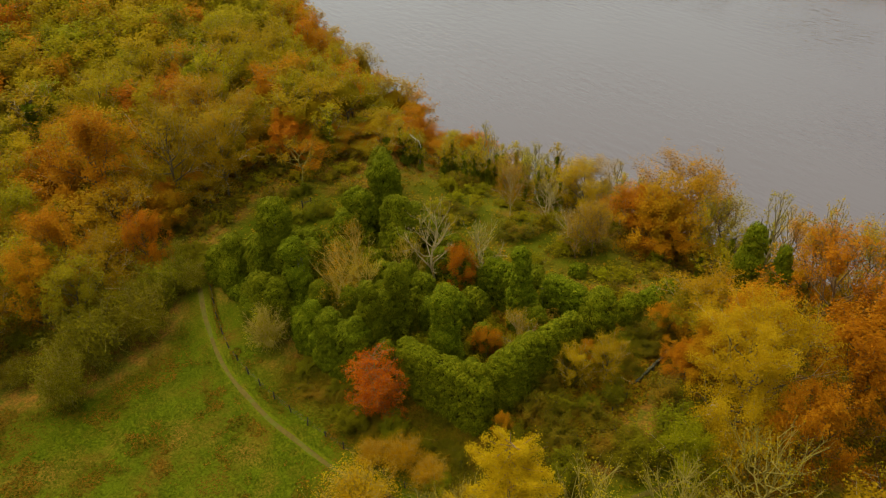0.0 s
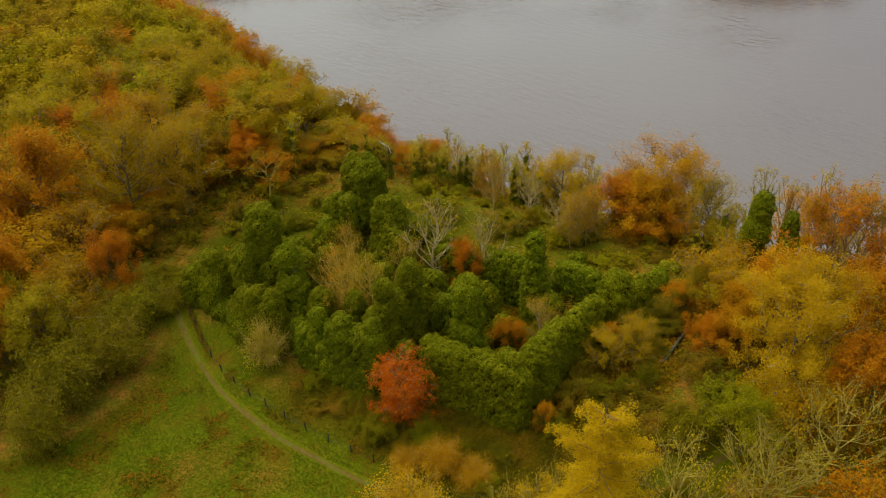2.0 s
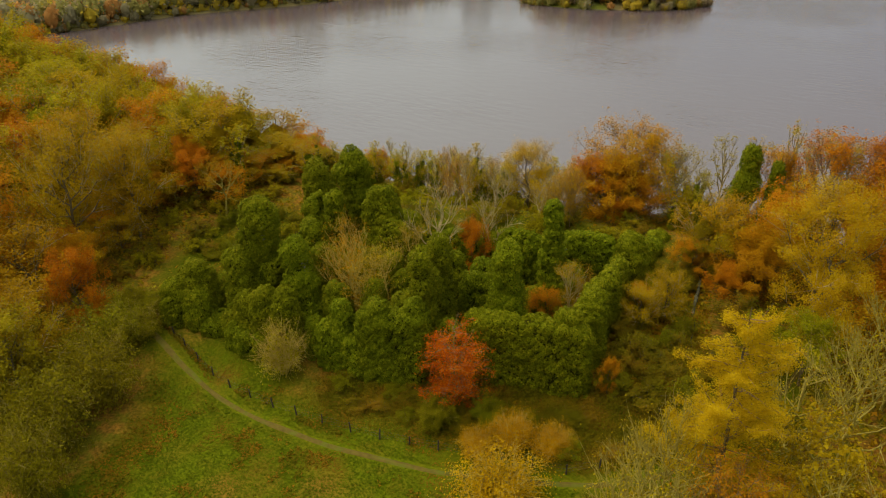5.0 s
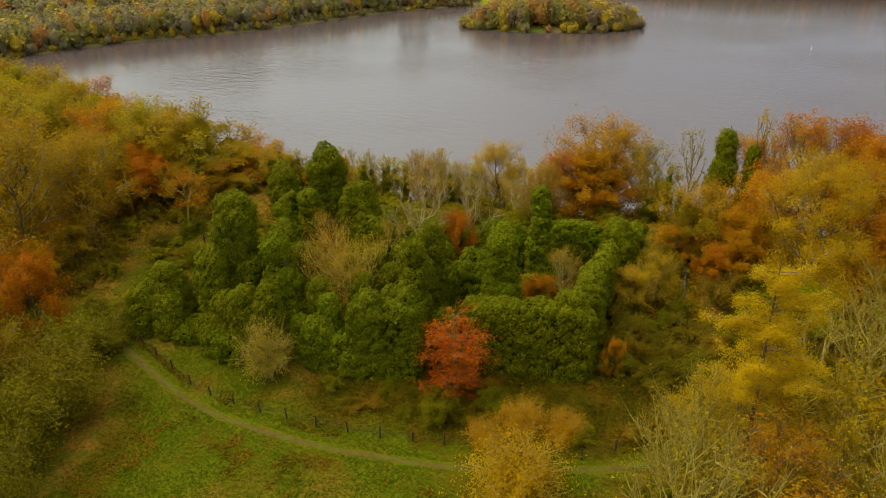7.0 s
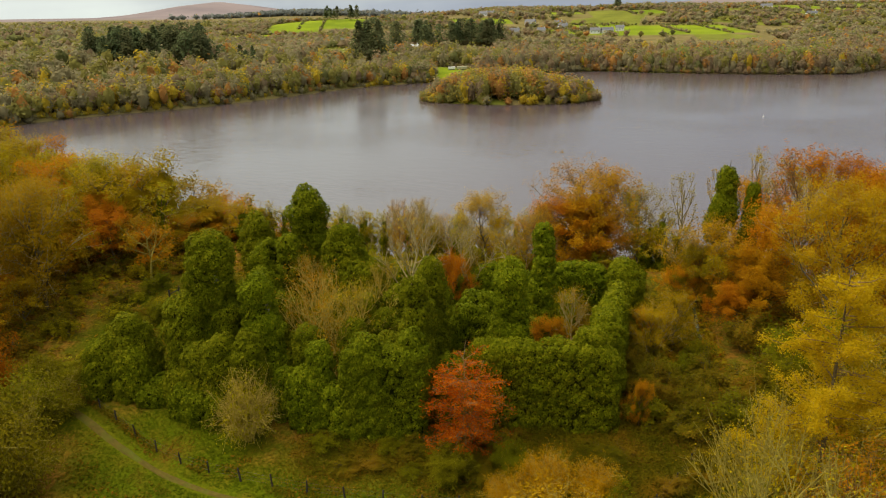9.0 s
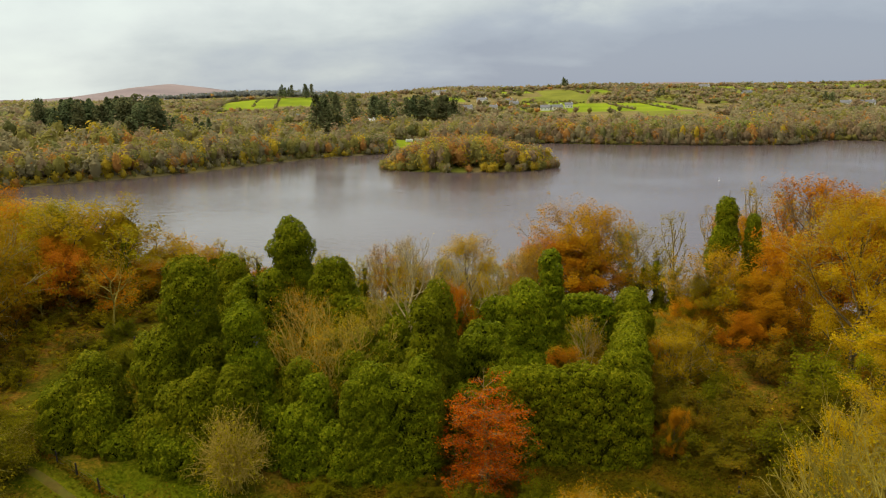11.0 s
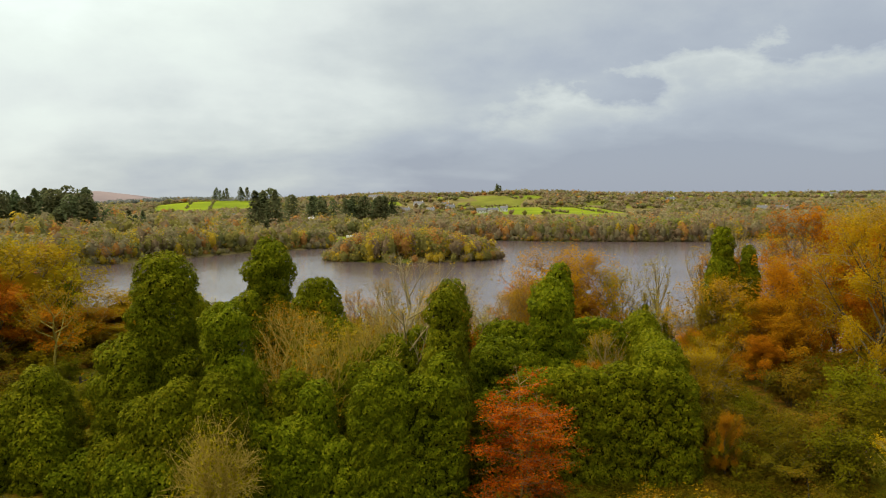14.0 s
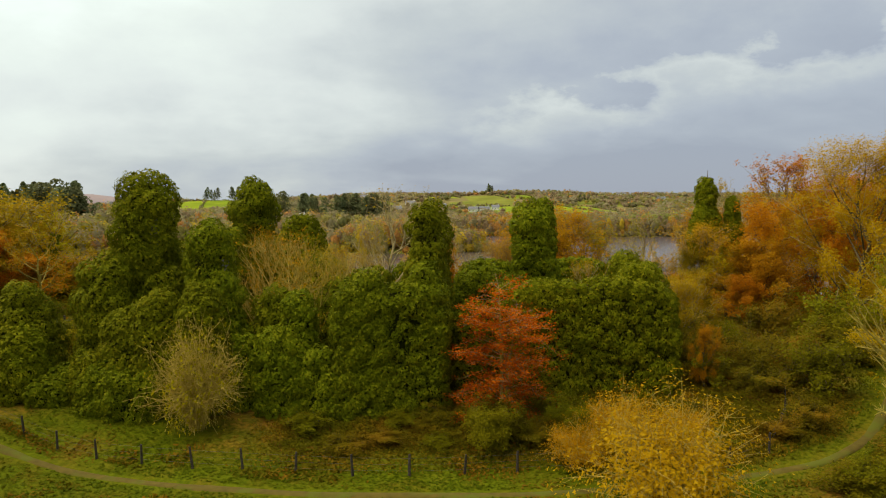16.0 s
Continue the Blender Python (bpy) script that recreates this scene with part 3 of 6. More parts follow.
def leafy_mass(cx, cy, top, rx, ry, power=3.2, turn=0.0, bottom=None, seed=1, size=0.27, density=62, clump=1.15, rough=1.0, flare=0.10):
    """Ivy over something upright: a lumpy body, coloured dark as the shade in the creases, set with rounded heads of
    leaf. Returns join() pieces.
    """
    rng = np.random.default_rng(seed)
    floor = gz(cx, cy)
    if cy < 58:      # finer leaf where the ruin is nearest
        size, density = size * 0.78, density * 1.5
    if clump < 0.6:      # close-leaved sheets on flat walls
        size, density = size * 0.85, density * 1.4
    clump = min(clump, 0.42 * min(rx, ry))
    base = floor - 0.4 * (top - floor) if bottom is None else bottom
    inset = 0.62 * clump
    r = np.array([rx - inset, ry - inset, (top - inset - base) / 2])
    c = np.array([cx, cy, (top - inset + base) / 2])
    ca, sa = math.cos(radians(turn)), math.sin(radians(turn))
    R = np.array([[ca, -sa, 0], [sa, ca, 0], [0, 0, 1]])
    area = 8 * (r[0] * r[1] + r[0] * r[2] + r[1] * r[2]) * 0.8
    wave = rough * min(1.0, min(rx, ry) / 2.4)

    def spread(A):
        """Widen the lower flanks, as ivy spills from its wall."""
        k = 1 + (flare if bottom is None else 0.0) * np.clip((top - A[:, 2]) / max(top - floor, 4.0), 0, 1) ** 1.5
        return np.column_stack([cx + (A[:, 0] - cx) * k, cy + (A[:, 1] - cy) * k, A[:, 2]])

    def on_body(n):
        P, Nn = shell(n, r, power, rng)
        P, Nn = spread(P @ R.T + c), Nn @ R.T
        low = P[:, 2] > max(base + 0.1, floor - 0.4)
        P, Nn = P[low], Nn[low]
        return P + Nn * lumps(P, wave, 0.33, seed)[:, None], Nn

    # the heads: well spaced, of mixed size
    C, Cn = on_body(int(area / clump ** 2 * 4))
    kept = []
    for i in range(len(C)):
        if all(((C[i] - C[j]) ** 2).sum() > (1.12 * clump) ** 2 for j in kept):
            kept.append(i)
    C, Cn = C[kept], Cn[kept]
    span = clump * rng.uniform(0.62, 1.38, len(C))
    C = C - Cn * (span * 0.42)[:, None] + np.array([0, 0, 0.12]) * span[:, None]
    # leaves over each head
    count = np.maximum((density * 9.0 * span ** 2).astype(int), 12)
    own = np.repeat(np.arange(len(C)), count)
    d = unit(rng.normal(size=(len(own), 3)))
    ok = (d * Cn[own]).sum(1) > -0.1
    own, d = own[ok], d[ok]
    P = C[own] + d * (span[own] * (1 + 0.16 * np.sin(d[:, 0] * 7 + own) * np.sin(d[:, 2] * 6 + own * 1.7)) * rng.uniform(0.84, 1.05, len(own)))[:, None]
    near = np.zeros(len(P), dtype=bool)
    for j in range(len(C)):
        inside = ((P - C[j]) ** 2).sum(1) < (0.86 * span[j]) ** 2
        near |= inside & (own != j)
    P, d, own = P[~near], d[~near], own[~near]
    # thin growth down in the creases
    Pf, Nf = on_body(int(area * density * 0.28))
    Pf = Pf + Nf * rng.uniform(-0.25, 0.1, (len(Pf), 1))
    P, d = np.concatenate([P, Pf]), np.concatenate([d * 0.9 + Cn[own] * 0.25, Nf])
    up = P[:, 2] > max(base + 0.1, floor - 0.3)
    P, d = P[up], d[up]
    V, F = sprays(P, d + rng.normal(size=P.shape) * 0.30 + np.array([0, 0, 0.18]), size, rng, 0.7)
    # the inner body, its dark colour standing for shade deep in the creases
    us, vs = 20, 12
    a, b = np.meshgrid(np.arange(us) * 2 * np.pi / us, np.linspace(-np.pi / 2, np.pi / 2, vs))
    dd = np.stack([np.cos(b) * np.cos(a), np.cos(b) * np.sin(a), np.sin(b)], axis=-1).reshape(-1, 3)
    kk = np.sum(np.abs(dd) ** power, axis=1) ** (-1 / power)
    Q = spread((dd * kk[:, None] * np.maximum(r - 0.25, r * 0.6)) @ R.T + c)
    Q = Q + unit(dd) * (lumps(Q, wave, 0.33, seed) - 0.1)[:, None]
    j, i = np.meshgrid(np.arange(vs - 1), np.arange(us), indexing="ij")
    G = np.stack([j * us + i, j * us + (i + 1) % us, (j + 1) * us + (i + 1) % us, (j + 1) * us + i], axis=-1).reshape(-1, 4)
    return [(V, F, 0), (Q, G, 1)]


def block(size, bevel=0.08):
    bm = bmesh.new()
    bmesh.ops.create_cube(bm, size=1.0)
    bmesh.ops.scale(bm, vec=size, verts=bm.verts)
    bmesh.ops.bevel(bm, geom=bm.edges[:], offset=bevel, segments=1, affect="EDGES")
    return bm


def part(name, bm, mat, parent, label="", m=None):
    me = bpy.data.meshes.new(name)
    if m:
        bm.transform(m)
    bm.to_mesh(me)
    bm.free()
    me.materials.append(mat)
    ob = new(name, me)
    ob.parent = parent
    return tagged(ob, label)


ruin = tagged(new("castle_ruin"), "roofless stone castle ruin smothered in dark green ivy", "ruin")
# label, then masses: x, y, top, half width, half depth, power, turn, (bottom)
IVY_PARTS = [
    ("tall ivy-covered corner tower", [(-24.5, 52.6, 17.2, 2.7, 2.5, 2.3, 10, 6.5), (-23.9, 52.6, 12.4, 2.5, 2.5, 3.0, 0), (-26.9, 51.2, 10.9, 2.6, 2.6, 2.5, 0)]),
    ("ivy-covered chimney stack", [(-18.8, 51.2, 13.4, 2.1, 2.1, 2.6, 0), (-18.2, 50.6, 9.6, 2.5, 2.2, 2.6, 0)]),
    ("ivy spilling over the low front wall", [(-18.5, 46.9, 8.8, 2.3, 2.2, 2.4, 0), (-21.5, 47.1, 8.0, 2.3, 2.2, 2.4, 0), (-24.4, 47.8, 6.6, 2.2, 2.1, 2.4, 0), (-27.0, 48.0, 3.4, 2.0, 1.8, 2.4, 0)]),
    ("ivy-covered broken wall end", [(-11.2, 47.2, 8.0, 1.9, 1.8, 2.3, 0), (-12.4, 46.6, 5.4, 2.3, 1.8, 2.6, 0), (-9.4, 46.3, 4.2, 1.9, 1.6, 2.6, 0), (-15.0, 47.6, 4.4, 1.8, 1.7, 2.6, 0)]),
    ("high ivy-covered front wall", [(-6.0, 46.2, 9.4, 2.3, 1.9, 2.8, 0), (-1.5, 46.9, 10.1, 2.0, 1.9, 2.6, 0), (-4.2, 45.9, 8.4, 4.4, 1.5, 7.0, 0), (1.8, 48.2, 7.0, 1.9, 1.5, 3.2, 0)]),
    ("ivy-covered gable", [(-1.7, 49.2, 14.2, 1.8, 1.7, 2.5, 0), (-1.2, 54.4, 14.5, 1.9, 2.0, 2.8, 0), (-1.5, 51.4, 11.0, 1.7, 3.4, 3.5, 0)]),
    ("ivy-covered square chimney stack", [(7.2, 54.5, 14.5, 1.75, 1.7, 3.6, 8), (7.0, 54.3, 8.6, 2.5, 2.0, 3.0, 0)]),
    ("distant ivy-covered stack", [(10.0, 67.4, 14.7, 1.5, 1.5, 3.2, 0), (10.0, 68.0, 9.0, 2.2, 2.0, 3.0, 0)]),
    ("ivy-covered front curtain wall", [(11.3, 49.3, 8.3, 6.9, 1.6, 7.0, 2), (15.3, 50.4, 9.7, 2.5, 1.8, 2.4, 0), (5.0, 49.4, 8.2, 2.0, 1.5, 3.0, 0)]),
    ("ivy-covered side curtain wall", [(16.9, 56.6, 8.8, 1.7, 5.2, 3.6, -8), (17.4, 55.2, 9.4, 1.8, 2.5, 2.6, 0), (18.4, 64.0, 8.6, 1.6, 5.0, 3.4, -8), (19.7, 72.6, 9.1, 2.5, 3.2, 2.6, 0)]),
    ("ivy-covered cross wall", [(2.9, 57.6, 8.3, 2.8, 1.6, 3.4, 0), (3.4, 60.4, 8.6, 3.0, 1.8, 3.0, 0)]),
    ("ivy-covered rear wall", [(14.4, 72.4, 8.3, 4.0, 1.6, 4.0, 0), (4.8, 70.5, 8.4, 4.4, 1.7, 3.0, 8), (-3.6, 68.6, 8.2, 4.6, 2.0, 2.8, 4)]),
    ("broad ivy-covered dome of a wall head", [(-15.1, 69.2, 13.2, 3.1, 2.8, 2.6, 0), (-12.4, 67.0, 9.2, 3.0, 2.4, 2.6, 0)]),
    ("tall ivy-covered rear tower", [(-20.9, 73.0, 17.4, 2.5, 2.4, 2.5, 0, 6.0), (-20.6, 72.6, 11.4, 2.4, 2.3, 3.0, 0)]),
    ("rounded ivy mass below the rear tower", [(-26.2, 70.4, 10.6, 2.3, 2.2, 2.5, 0), (-22.2, 68.8, 12.0, 2.2, 2.2, 2.5, 0), (-25.4, 66.6, 7.6, 2.7, 2.4, 2.6, 0)]),
    ("ivy over fallen masonry along the front", [(-22.6, 45.5, 2.6, 2.6, 1.6, 2.4, 0), (-29.6, 48.8, 2.6, 2.0, 1.8, 2.4, 0), (-25.6, 46.4, 3.0, 2.0, 1.6, 2.4, 0)]),
    ("ivy over fallen masonry behind the towers", [(-8.0, 73.4, 6.6, 3.0, 2.4, 2.5, 0), (-14.4, 75.6, 6.2, 3.0, 2.4, 2.5, 0), (-26.4, 73.0, 7.4, 2.8, 2.6, 2.5, 0), (-1.2, 74.6, 5.4, 3.0, 2.2, 2.5, 0), (7.0, 76.6, 4.4, 2.8, 2.2, 2.5, 0), (-20.6, 79.6, 4.8, 2.8, 2.4, 2.5, 0)]),
    ("ivy mounds inside the walls", [(-27.6, 57.6, 8.4, 2.4, 2.4, 2.5, 0), (-20.6, 55.6, 9.0, 2.3, 2.2, 2.5, 0), (-6.4, 61.8, 8.6, 2.3, 2.2, 2.5, 0), (-1.4, 60.0, 9.4, 2.2, 2.1, 2.6, 0), (9.6, 59.8, 6.2, 2.2, 2.0, 2.6, 0), (-13.6, 51.0, 7.6, 2.2, 2.0, 2.6, 0), (-20.6, 61.4, 7.0, 2.6, 2.4, 2.5, 0), (-5.4, 51.8, 6.8, 2.4, 2.2, 2.6, 0), (-15.0, 63.2, 6.4, 2.4, 2.2, 2.5, 0), (3.8, 64.8, 6.4, 2.6, 2.2, 2.5, 0), (12.6, 67.2, 5.8, 2.4, 2.2, 2.5, 0), (-29.0, 55.0, 5.2, 2.6, 2.4, 2.5, 0)]),
    ("ivy-covered inner wall stub", [(-9.3, 52.6, 8.1, 1.9, 1.6, 2.6, 0), (-6.6, 57.0, 7.4, 2.2, 2.0, 2.6, 0), (-10.2, 60.5, 7.8, 2.0, 1.8, 2.6, 0)]),
]
for k, (label, masses) in enumerate(IVY_PARTS):
    pieces = []
    for q, ms in enumerate(masses):
        bottom = ms[7] if len(ms) > 7 else None
        pieces += leafy_mass(*ms[:7], bottom=bottom, seed=11 + 13 * k + q, **({"clump": 0.58, "rough": 0.5, "flare": 0.0} if "curtain" in label or (ms[5] > 5) else {"clump": 0.8, "rough": 0.35, "flare": 0.04} if "wall" in label else {}))
    V, groups = join(pieces)
    part_of("ivy", mesh_of("ivy", V, groups, [IVY, IVY_SHADE]), ruin, label)
WALLS = [(-24.2, 52.6, 3.0, 3.0, 15.5, 0), (-18.1, 51.2, 2.4, 2.4, 12, 0), (-4.2, 46, 8, 1.2, 6.4, 0), (-1.5, 51.5, 1.4, 6, 9.2, 0), (7.2, 54.5, 2, 2, 13, 8), (10, 67.4, 1.6, 1.6, 13, 0), (11, 49.4, 11.5, 1.2, 6.8, 2), (17.6, 60.5, 1.2, 17, 7.2, -8), (14, 72.4, 8, 1.2, 7, 0), (-20.9, 73, 3, 3, 15.5, 0), (-15, 69.2, 4, 3, 10.5, 0)]
for x, y, w, d, h, turn in WALLS:
    part("wall", block((max(w - 1.3, 0.7), max(d - 1.3, 0.7), h - 1.4)), STONE, ruin, "rubble stone wall under ivy", pose(x, y, gz(x, y) + h / 2 - 1.2, 0, 0, turn))

# free-standing ivy masses beside the ruin
for k, (label, masses) in enumerate([
    ("large rounded ivy bush beside the path", [(-33.6, 50.2, 8.6, 2.9, 2.9, 2.3, 0), (-36.2, 48.8, 6.2, 2.4, 2.3, 2.3, 0), (-32.6, 48.4, 5.2, 2.2, 2.0, 2.3, 0)]),
    ("ivy-smothered tree stump among bushes", [(-33.6, 84.5, 9.8, 3.0, 2.8, 2.4, 0)]),
    ("evergreen shrubs along the ruined wall", [(21.4, 79.4, 4.6, 2.0, 2.2, 2.4, 0), (22.2, 85.2, 2.4, 1.9, 2.6, 2.4, 0), (22.8, 90.4, 1.2, 1.9, 1.9, 2.4, 0)]),
    ("low evergreen shrub in the grass", [(9.8, 84.5, 2.4, 1.6, 1.5, 2.3, 0)]),
    ("low bank of dark ivy", [(-30.2, 47.4, 1.6, 1.9, 1.6, 2.4, 0)]),
    ("rounded evergreen bush behind the tower", [(-27.0, 60.5, 6.6, 2.6, 2.6, 2.3, 0), (-24.5, 58.2, 7.2, 2.2, 2.2, 2.3, 0)]),
]):
    root = tagged(new("ivy_bush"), label, "bush")
    for q, ms in enumerate(masses):
        V, groups = join(leafy_mass(*ms[:7], seed=400 + 10 * k + q, rough=0.5))
        part_of("foliage", mesh_of("foliage", V, groups, [IVY, IVY_SHADE]), root)


# ---- trees ----
def grow(rng, H, R, base, limbs, branches, twigs, lean=0.04, lift=0.35):
    """Trunk, limbs, branches and twigs of a broadleaf. Returns thick segments, thin segments and leaf places."""
    thick, thin, tips = [], [], []
    zc, c = (1 + base) / 2 * H, (1 - base) / 2 * H
    p = np.array([0, 0, -0.3])
    r = H * 0.017
    trunk = [p]
    for i in range(5):
        q = np.array([rng.normal() * lean * H, rng.normal() * lean * H, H * 0.17 * (i + 1)]) * (0.3 + 0.14 * i if i < 4 else 0.9)
        q[2] = H * 0.17 * (i + 1)
        thick.append((*p, *q, r, r * 0.8))
        p, r = q, r * 0.8
        trunk.append(p)
    trunk = np.array(trunk)
    for i in range(limbs):
        f = (i + 0.5) / limbs
        z0 = H * (base * 0.75 + (0.80 - base * 0.75) * f)
        a = np.array([np.interp(z0, trunk[:, 2], trunk[:, k]) for k in range(3)])
        az = i * 2.4 + rng.uniform(-0.5, 0.5)
        el = -0.25 + 1.55 * f ** 1.2 + rng.uniform(-0.2, 0.2)
        reach = rng.uniform(0.72, 1.02)
        e = np.array([math.cos(az) * math.cos(el) * R, math.sin(az) * math.cos(el) * R, zc + math.sin(el) * c]) * np.array([reach, reach, 1])
        e[2] = min(max(e[2], z0 * 0.8), H * 0.96)
        mid = (a + e) / 2 + np.array([0, 0, -lift * 0.1 * R]) + rng.normal(size=3) * 0.05 * R
        r0 = H * 0.0075 * (1.2 - 0.6 * f)
        thick += [(*a, *mid, r0, r0 * 0.6), (*mid, *e, r0 * 0.6, r0 * 0.22)]
        for b in range(branches):
            t = rng.uniform(0.35, 1.0)
            s = a + (mid - a) * t * 2 if t < 0.5 else mid + (e - mid) * (t * 2 - 1)
            out = unit(s - np.array([0, 0, zc * 0.75])) * rng.uniform(0.16, 0.34) * R + rng.normal(size=3) * 0.17 * R
            q = s + out + np.array([0, 0, lift * 0.25 * R])
            q[2] = min(q[2], H * rng.uniform(0.93, 1.0))
            thin.append((*s, *q, r0 * 0.32, r0 * 0.14))
            tips.append((s + q) / 2)
            for w in range(twigs):
                s2 = s + (q - s) * rng.uniform(0.4, 1)
                q2 = s2 + unit(q - s) * rng.uniform(0.08, 0.17) * R + rng.normal(size=3) * 0.085 * R + np.array([0, 0, lift * 0.09 * R])
                thin.append((*s2, *q2, r0 * 0.13, r0 * 0.05))
                tips.append(q2)
    return thick, thin, np.array(tips)


MESHES = {}


def broadleaf(key, seed, leafmat, bark=BARK, twigmat=None, H=15.0, R=5.5, base=0.25, limbs=13, branches=6, twigs=4, per=7, size=0.36, cloud=0.42, lift=0.35, thin_scale=1.0, ivy=0.0, core=False):
    """Trunk mesh and crown mesh of one tree form, kept under key."""
    rng = np.random.default_rng(seed)
    thick, thin, tips = grow(rng, H, R, base, limbs, branches, twigs, lift=lift)
    thin = np.array(thin)
    thin[:, 6:] *= thin_scale
    a, fa = tubes(thick, 4 if twigs < 2 else 6)
    b, fb = tubes(thin, 3)
    V, g = join([(a, fa, 0), (b, fb, 1)])
    trunk = mesh_of("trunk", V, g, [bark, twigmat or bark], True)
    crown = None
    if per:
        n = int(len(tips) * per)
        P = tips[rng.integers(0, len(tips), n)] + unit(rng.normal(size=(n, 3))) * rng.uniform(0, 1, (n, 1)) ** 0.6 * cloud * 1.75 * R / 5.5
        mid = np.array([0, 0, H * (1 + base) / 2 * 0.8])
        lv, lf = sprays(P, unit(P - mid) + rng.normal(size=P.shape) * 0.38 + np.array([0, 0, 0.35]), size, rng)
        pieces = [(lv, lf, 0)]
        if core:      # the close inner growth that stops the view through the crown
            us, vs = 9, 7
            a, b = np.meshgrid(np.arange(us) * 2 * np.pi / us, np.linspace(-1.45, 1.45, vs))
            o = np.stack([np.cos(b) * np.cos(a), np.cos(b) * np.sin(a), np.sin(b)], axis=-1).reshape(-1, 3) * rng.uniform(0.62, 0.92, (us * vs, 1))
            Q = o * np.array([R, R, H * (1 - base) / 2]) * 0.62 + np.array([0, 0, H * (1 + base) / 2])
            j, i = np.meshgrid(np.arange(vs - 1), np.arange(us), indexing="ij")
            pieces.append((Q, np.stack([j * us + i, j * us + (i + 1) % us, (j + 1) * us + (i + 1) % us, (j + 1) * us + i], axis=-1).reshape(-1, 4), 0))
        cv, cg = join(pieces)
        crown = mesh_of("crown", cv, cg, [leafmat])
    coat = None
    if ivy:
        n = int(1500 * ivy)
        z = rng.uniform(0, H * 0.78, n)
        tx = np.array([[t[0], t[1], t[2]] for t in thick[:5]])
        az = rng.uniform(0, 2 * np.pi, n)
        rr = (0.95 + 0.5 * np.sin(z * 1.3 + seed) + 0.35 * np.sin(az * 2 + z)) * np.sqrt(np.clip(1.08 - z / (H * 0.8), 0.05, 1)) * rng.uniform(0.6, 1.1, n) * ivy ** 0.5
        P = np.stack([np.interp(z, tx[:, 2], tx[:, 0]) + np.cos(az) * rr, np.interp(z, tx[:, 2], tx[:, 1]) + np.sin(az) * rr, z], axis=1)
        lv, lf = sprays(P, np.stack([np.cos(az), np.sin(az), 0 * az + 0.4], axis=1) + rng.normal(size=P.shape) * 0.4, 0.44, rng, 0.9)
        coat = mesh_of("ivy", lv, [(lf, 0)], [IVY])
    MESHES[key] = (trunk, crown, coat, H, R)


def larch(key, seed, leafmat, H=20.0, R=4.8, low=0.14, spray=0.30, each=9, rise=(0.05, 0.42), taper=0.8, gap=(0.5, 0.75), soft=0.13, girth=0.3, bark=None):
    """A larch: whorls of level, drooping branches set with soft sprays."""
    rng = np.random.default_rng(seed)
    thick, thin, tips = [(0, 0, -0.3, 0, 0, H * 0.5, girth, girth * 0.6), (0, 0, H * 0.5, 0.15, 0.1, H, girth * 0.6, girth * 0.1)], [], []
    z = H * low
    while z < H * 0.97:
        f = z / H
        reach = R * (1 - f) ** taper * 1.1 + 0.3
        for i in range(4):
            az = rng.uniform(0, 2 * np.pi)
            ln = reach * rng.uniform(0.6, 1.15)
            d = np.array([math.cos(az), math.sin(az), 0])
            a = np.array([0, 0, z + rng.uniform(-0.3, 0.3)])
            m = a + d * ln * 0.55 + np.array([0, 0, 0.10 * ln])
            e = a + d * ln + np.array([0, 0, rng.uniform(*rise) * ln])
            thin += [(*a, *m, girth * 0.2, girth * 0.13), (*m, *e, girth * 0.13, girth * 0.04)]
            for k in range(int(5 + ln * 5)):
                t = rng.uniform(0.2, 1.0)
                s = a + (m - a) * t / 0.55 if t < 0.55 else m + (e - m) * (t - 0.55) / 0.45
                side = np.array([-d[1], d[0], 0]) * rng.normal() * 0.20 * ln * (1.1 - t)
                tips.append(s + side + np.array([0, 0, -abs(rng.normal()) * 0.16]))
        z += rng.uniform(*gap)
    tips = np.array(tips)
    a, fa = tubes(thick, 7)
    b, fb = tubes(thin, 3)
    V, g = join([(a, fa, 0), (b, fb, 1)])
    n = len(tips) * each
    P = np.repeat(tips, each, axis=0) + rng.normal(size=(n, 3)) * np.array([0.26, 0.26, soft])
    lv, lf = sprays(P, rng.normal(size=P.shape) * 0.4 + np.array([0, 0, 1.0]), spray, rng, 0.2, 0.36)
    MESHES[key] = (mesh_of("trunk", V, g, [bark or BARK, BROWNTWIG], True), mesh_of("crown", lv, [(lf, 0)], [leafmat]), None, H, R)


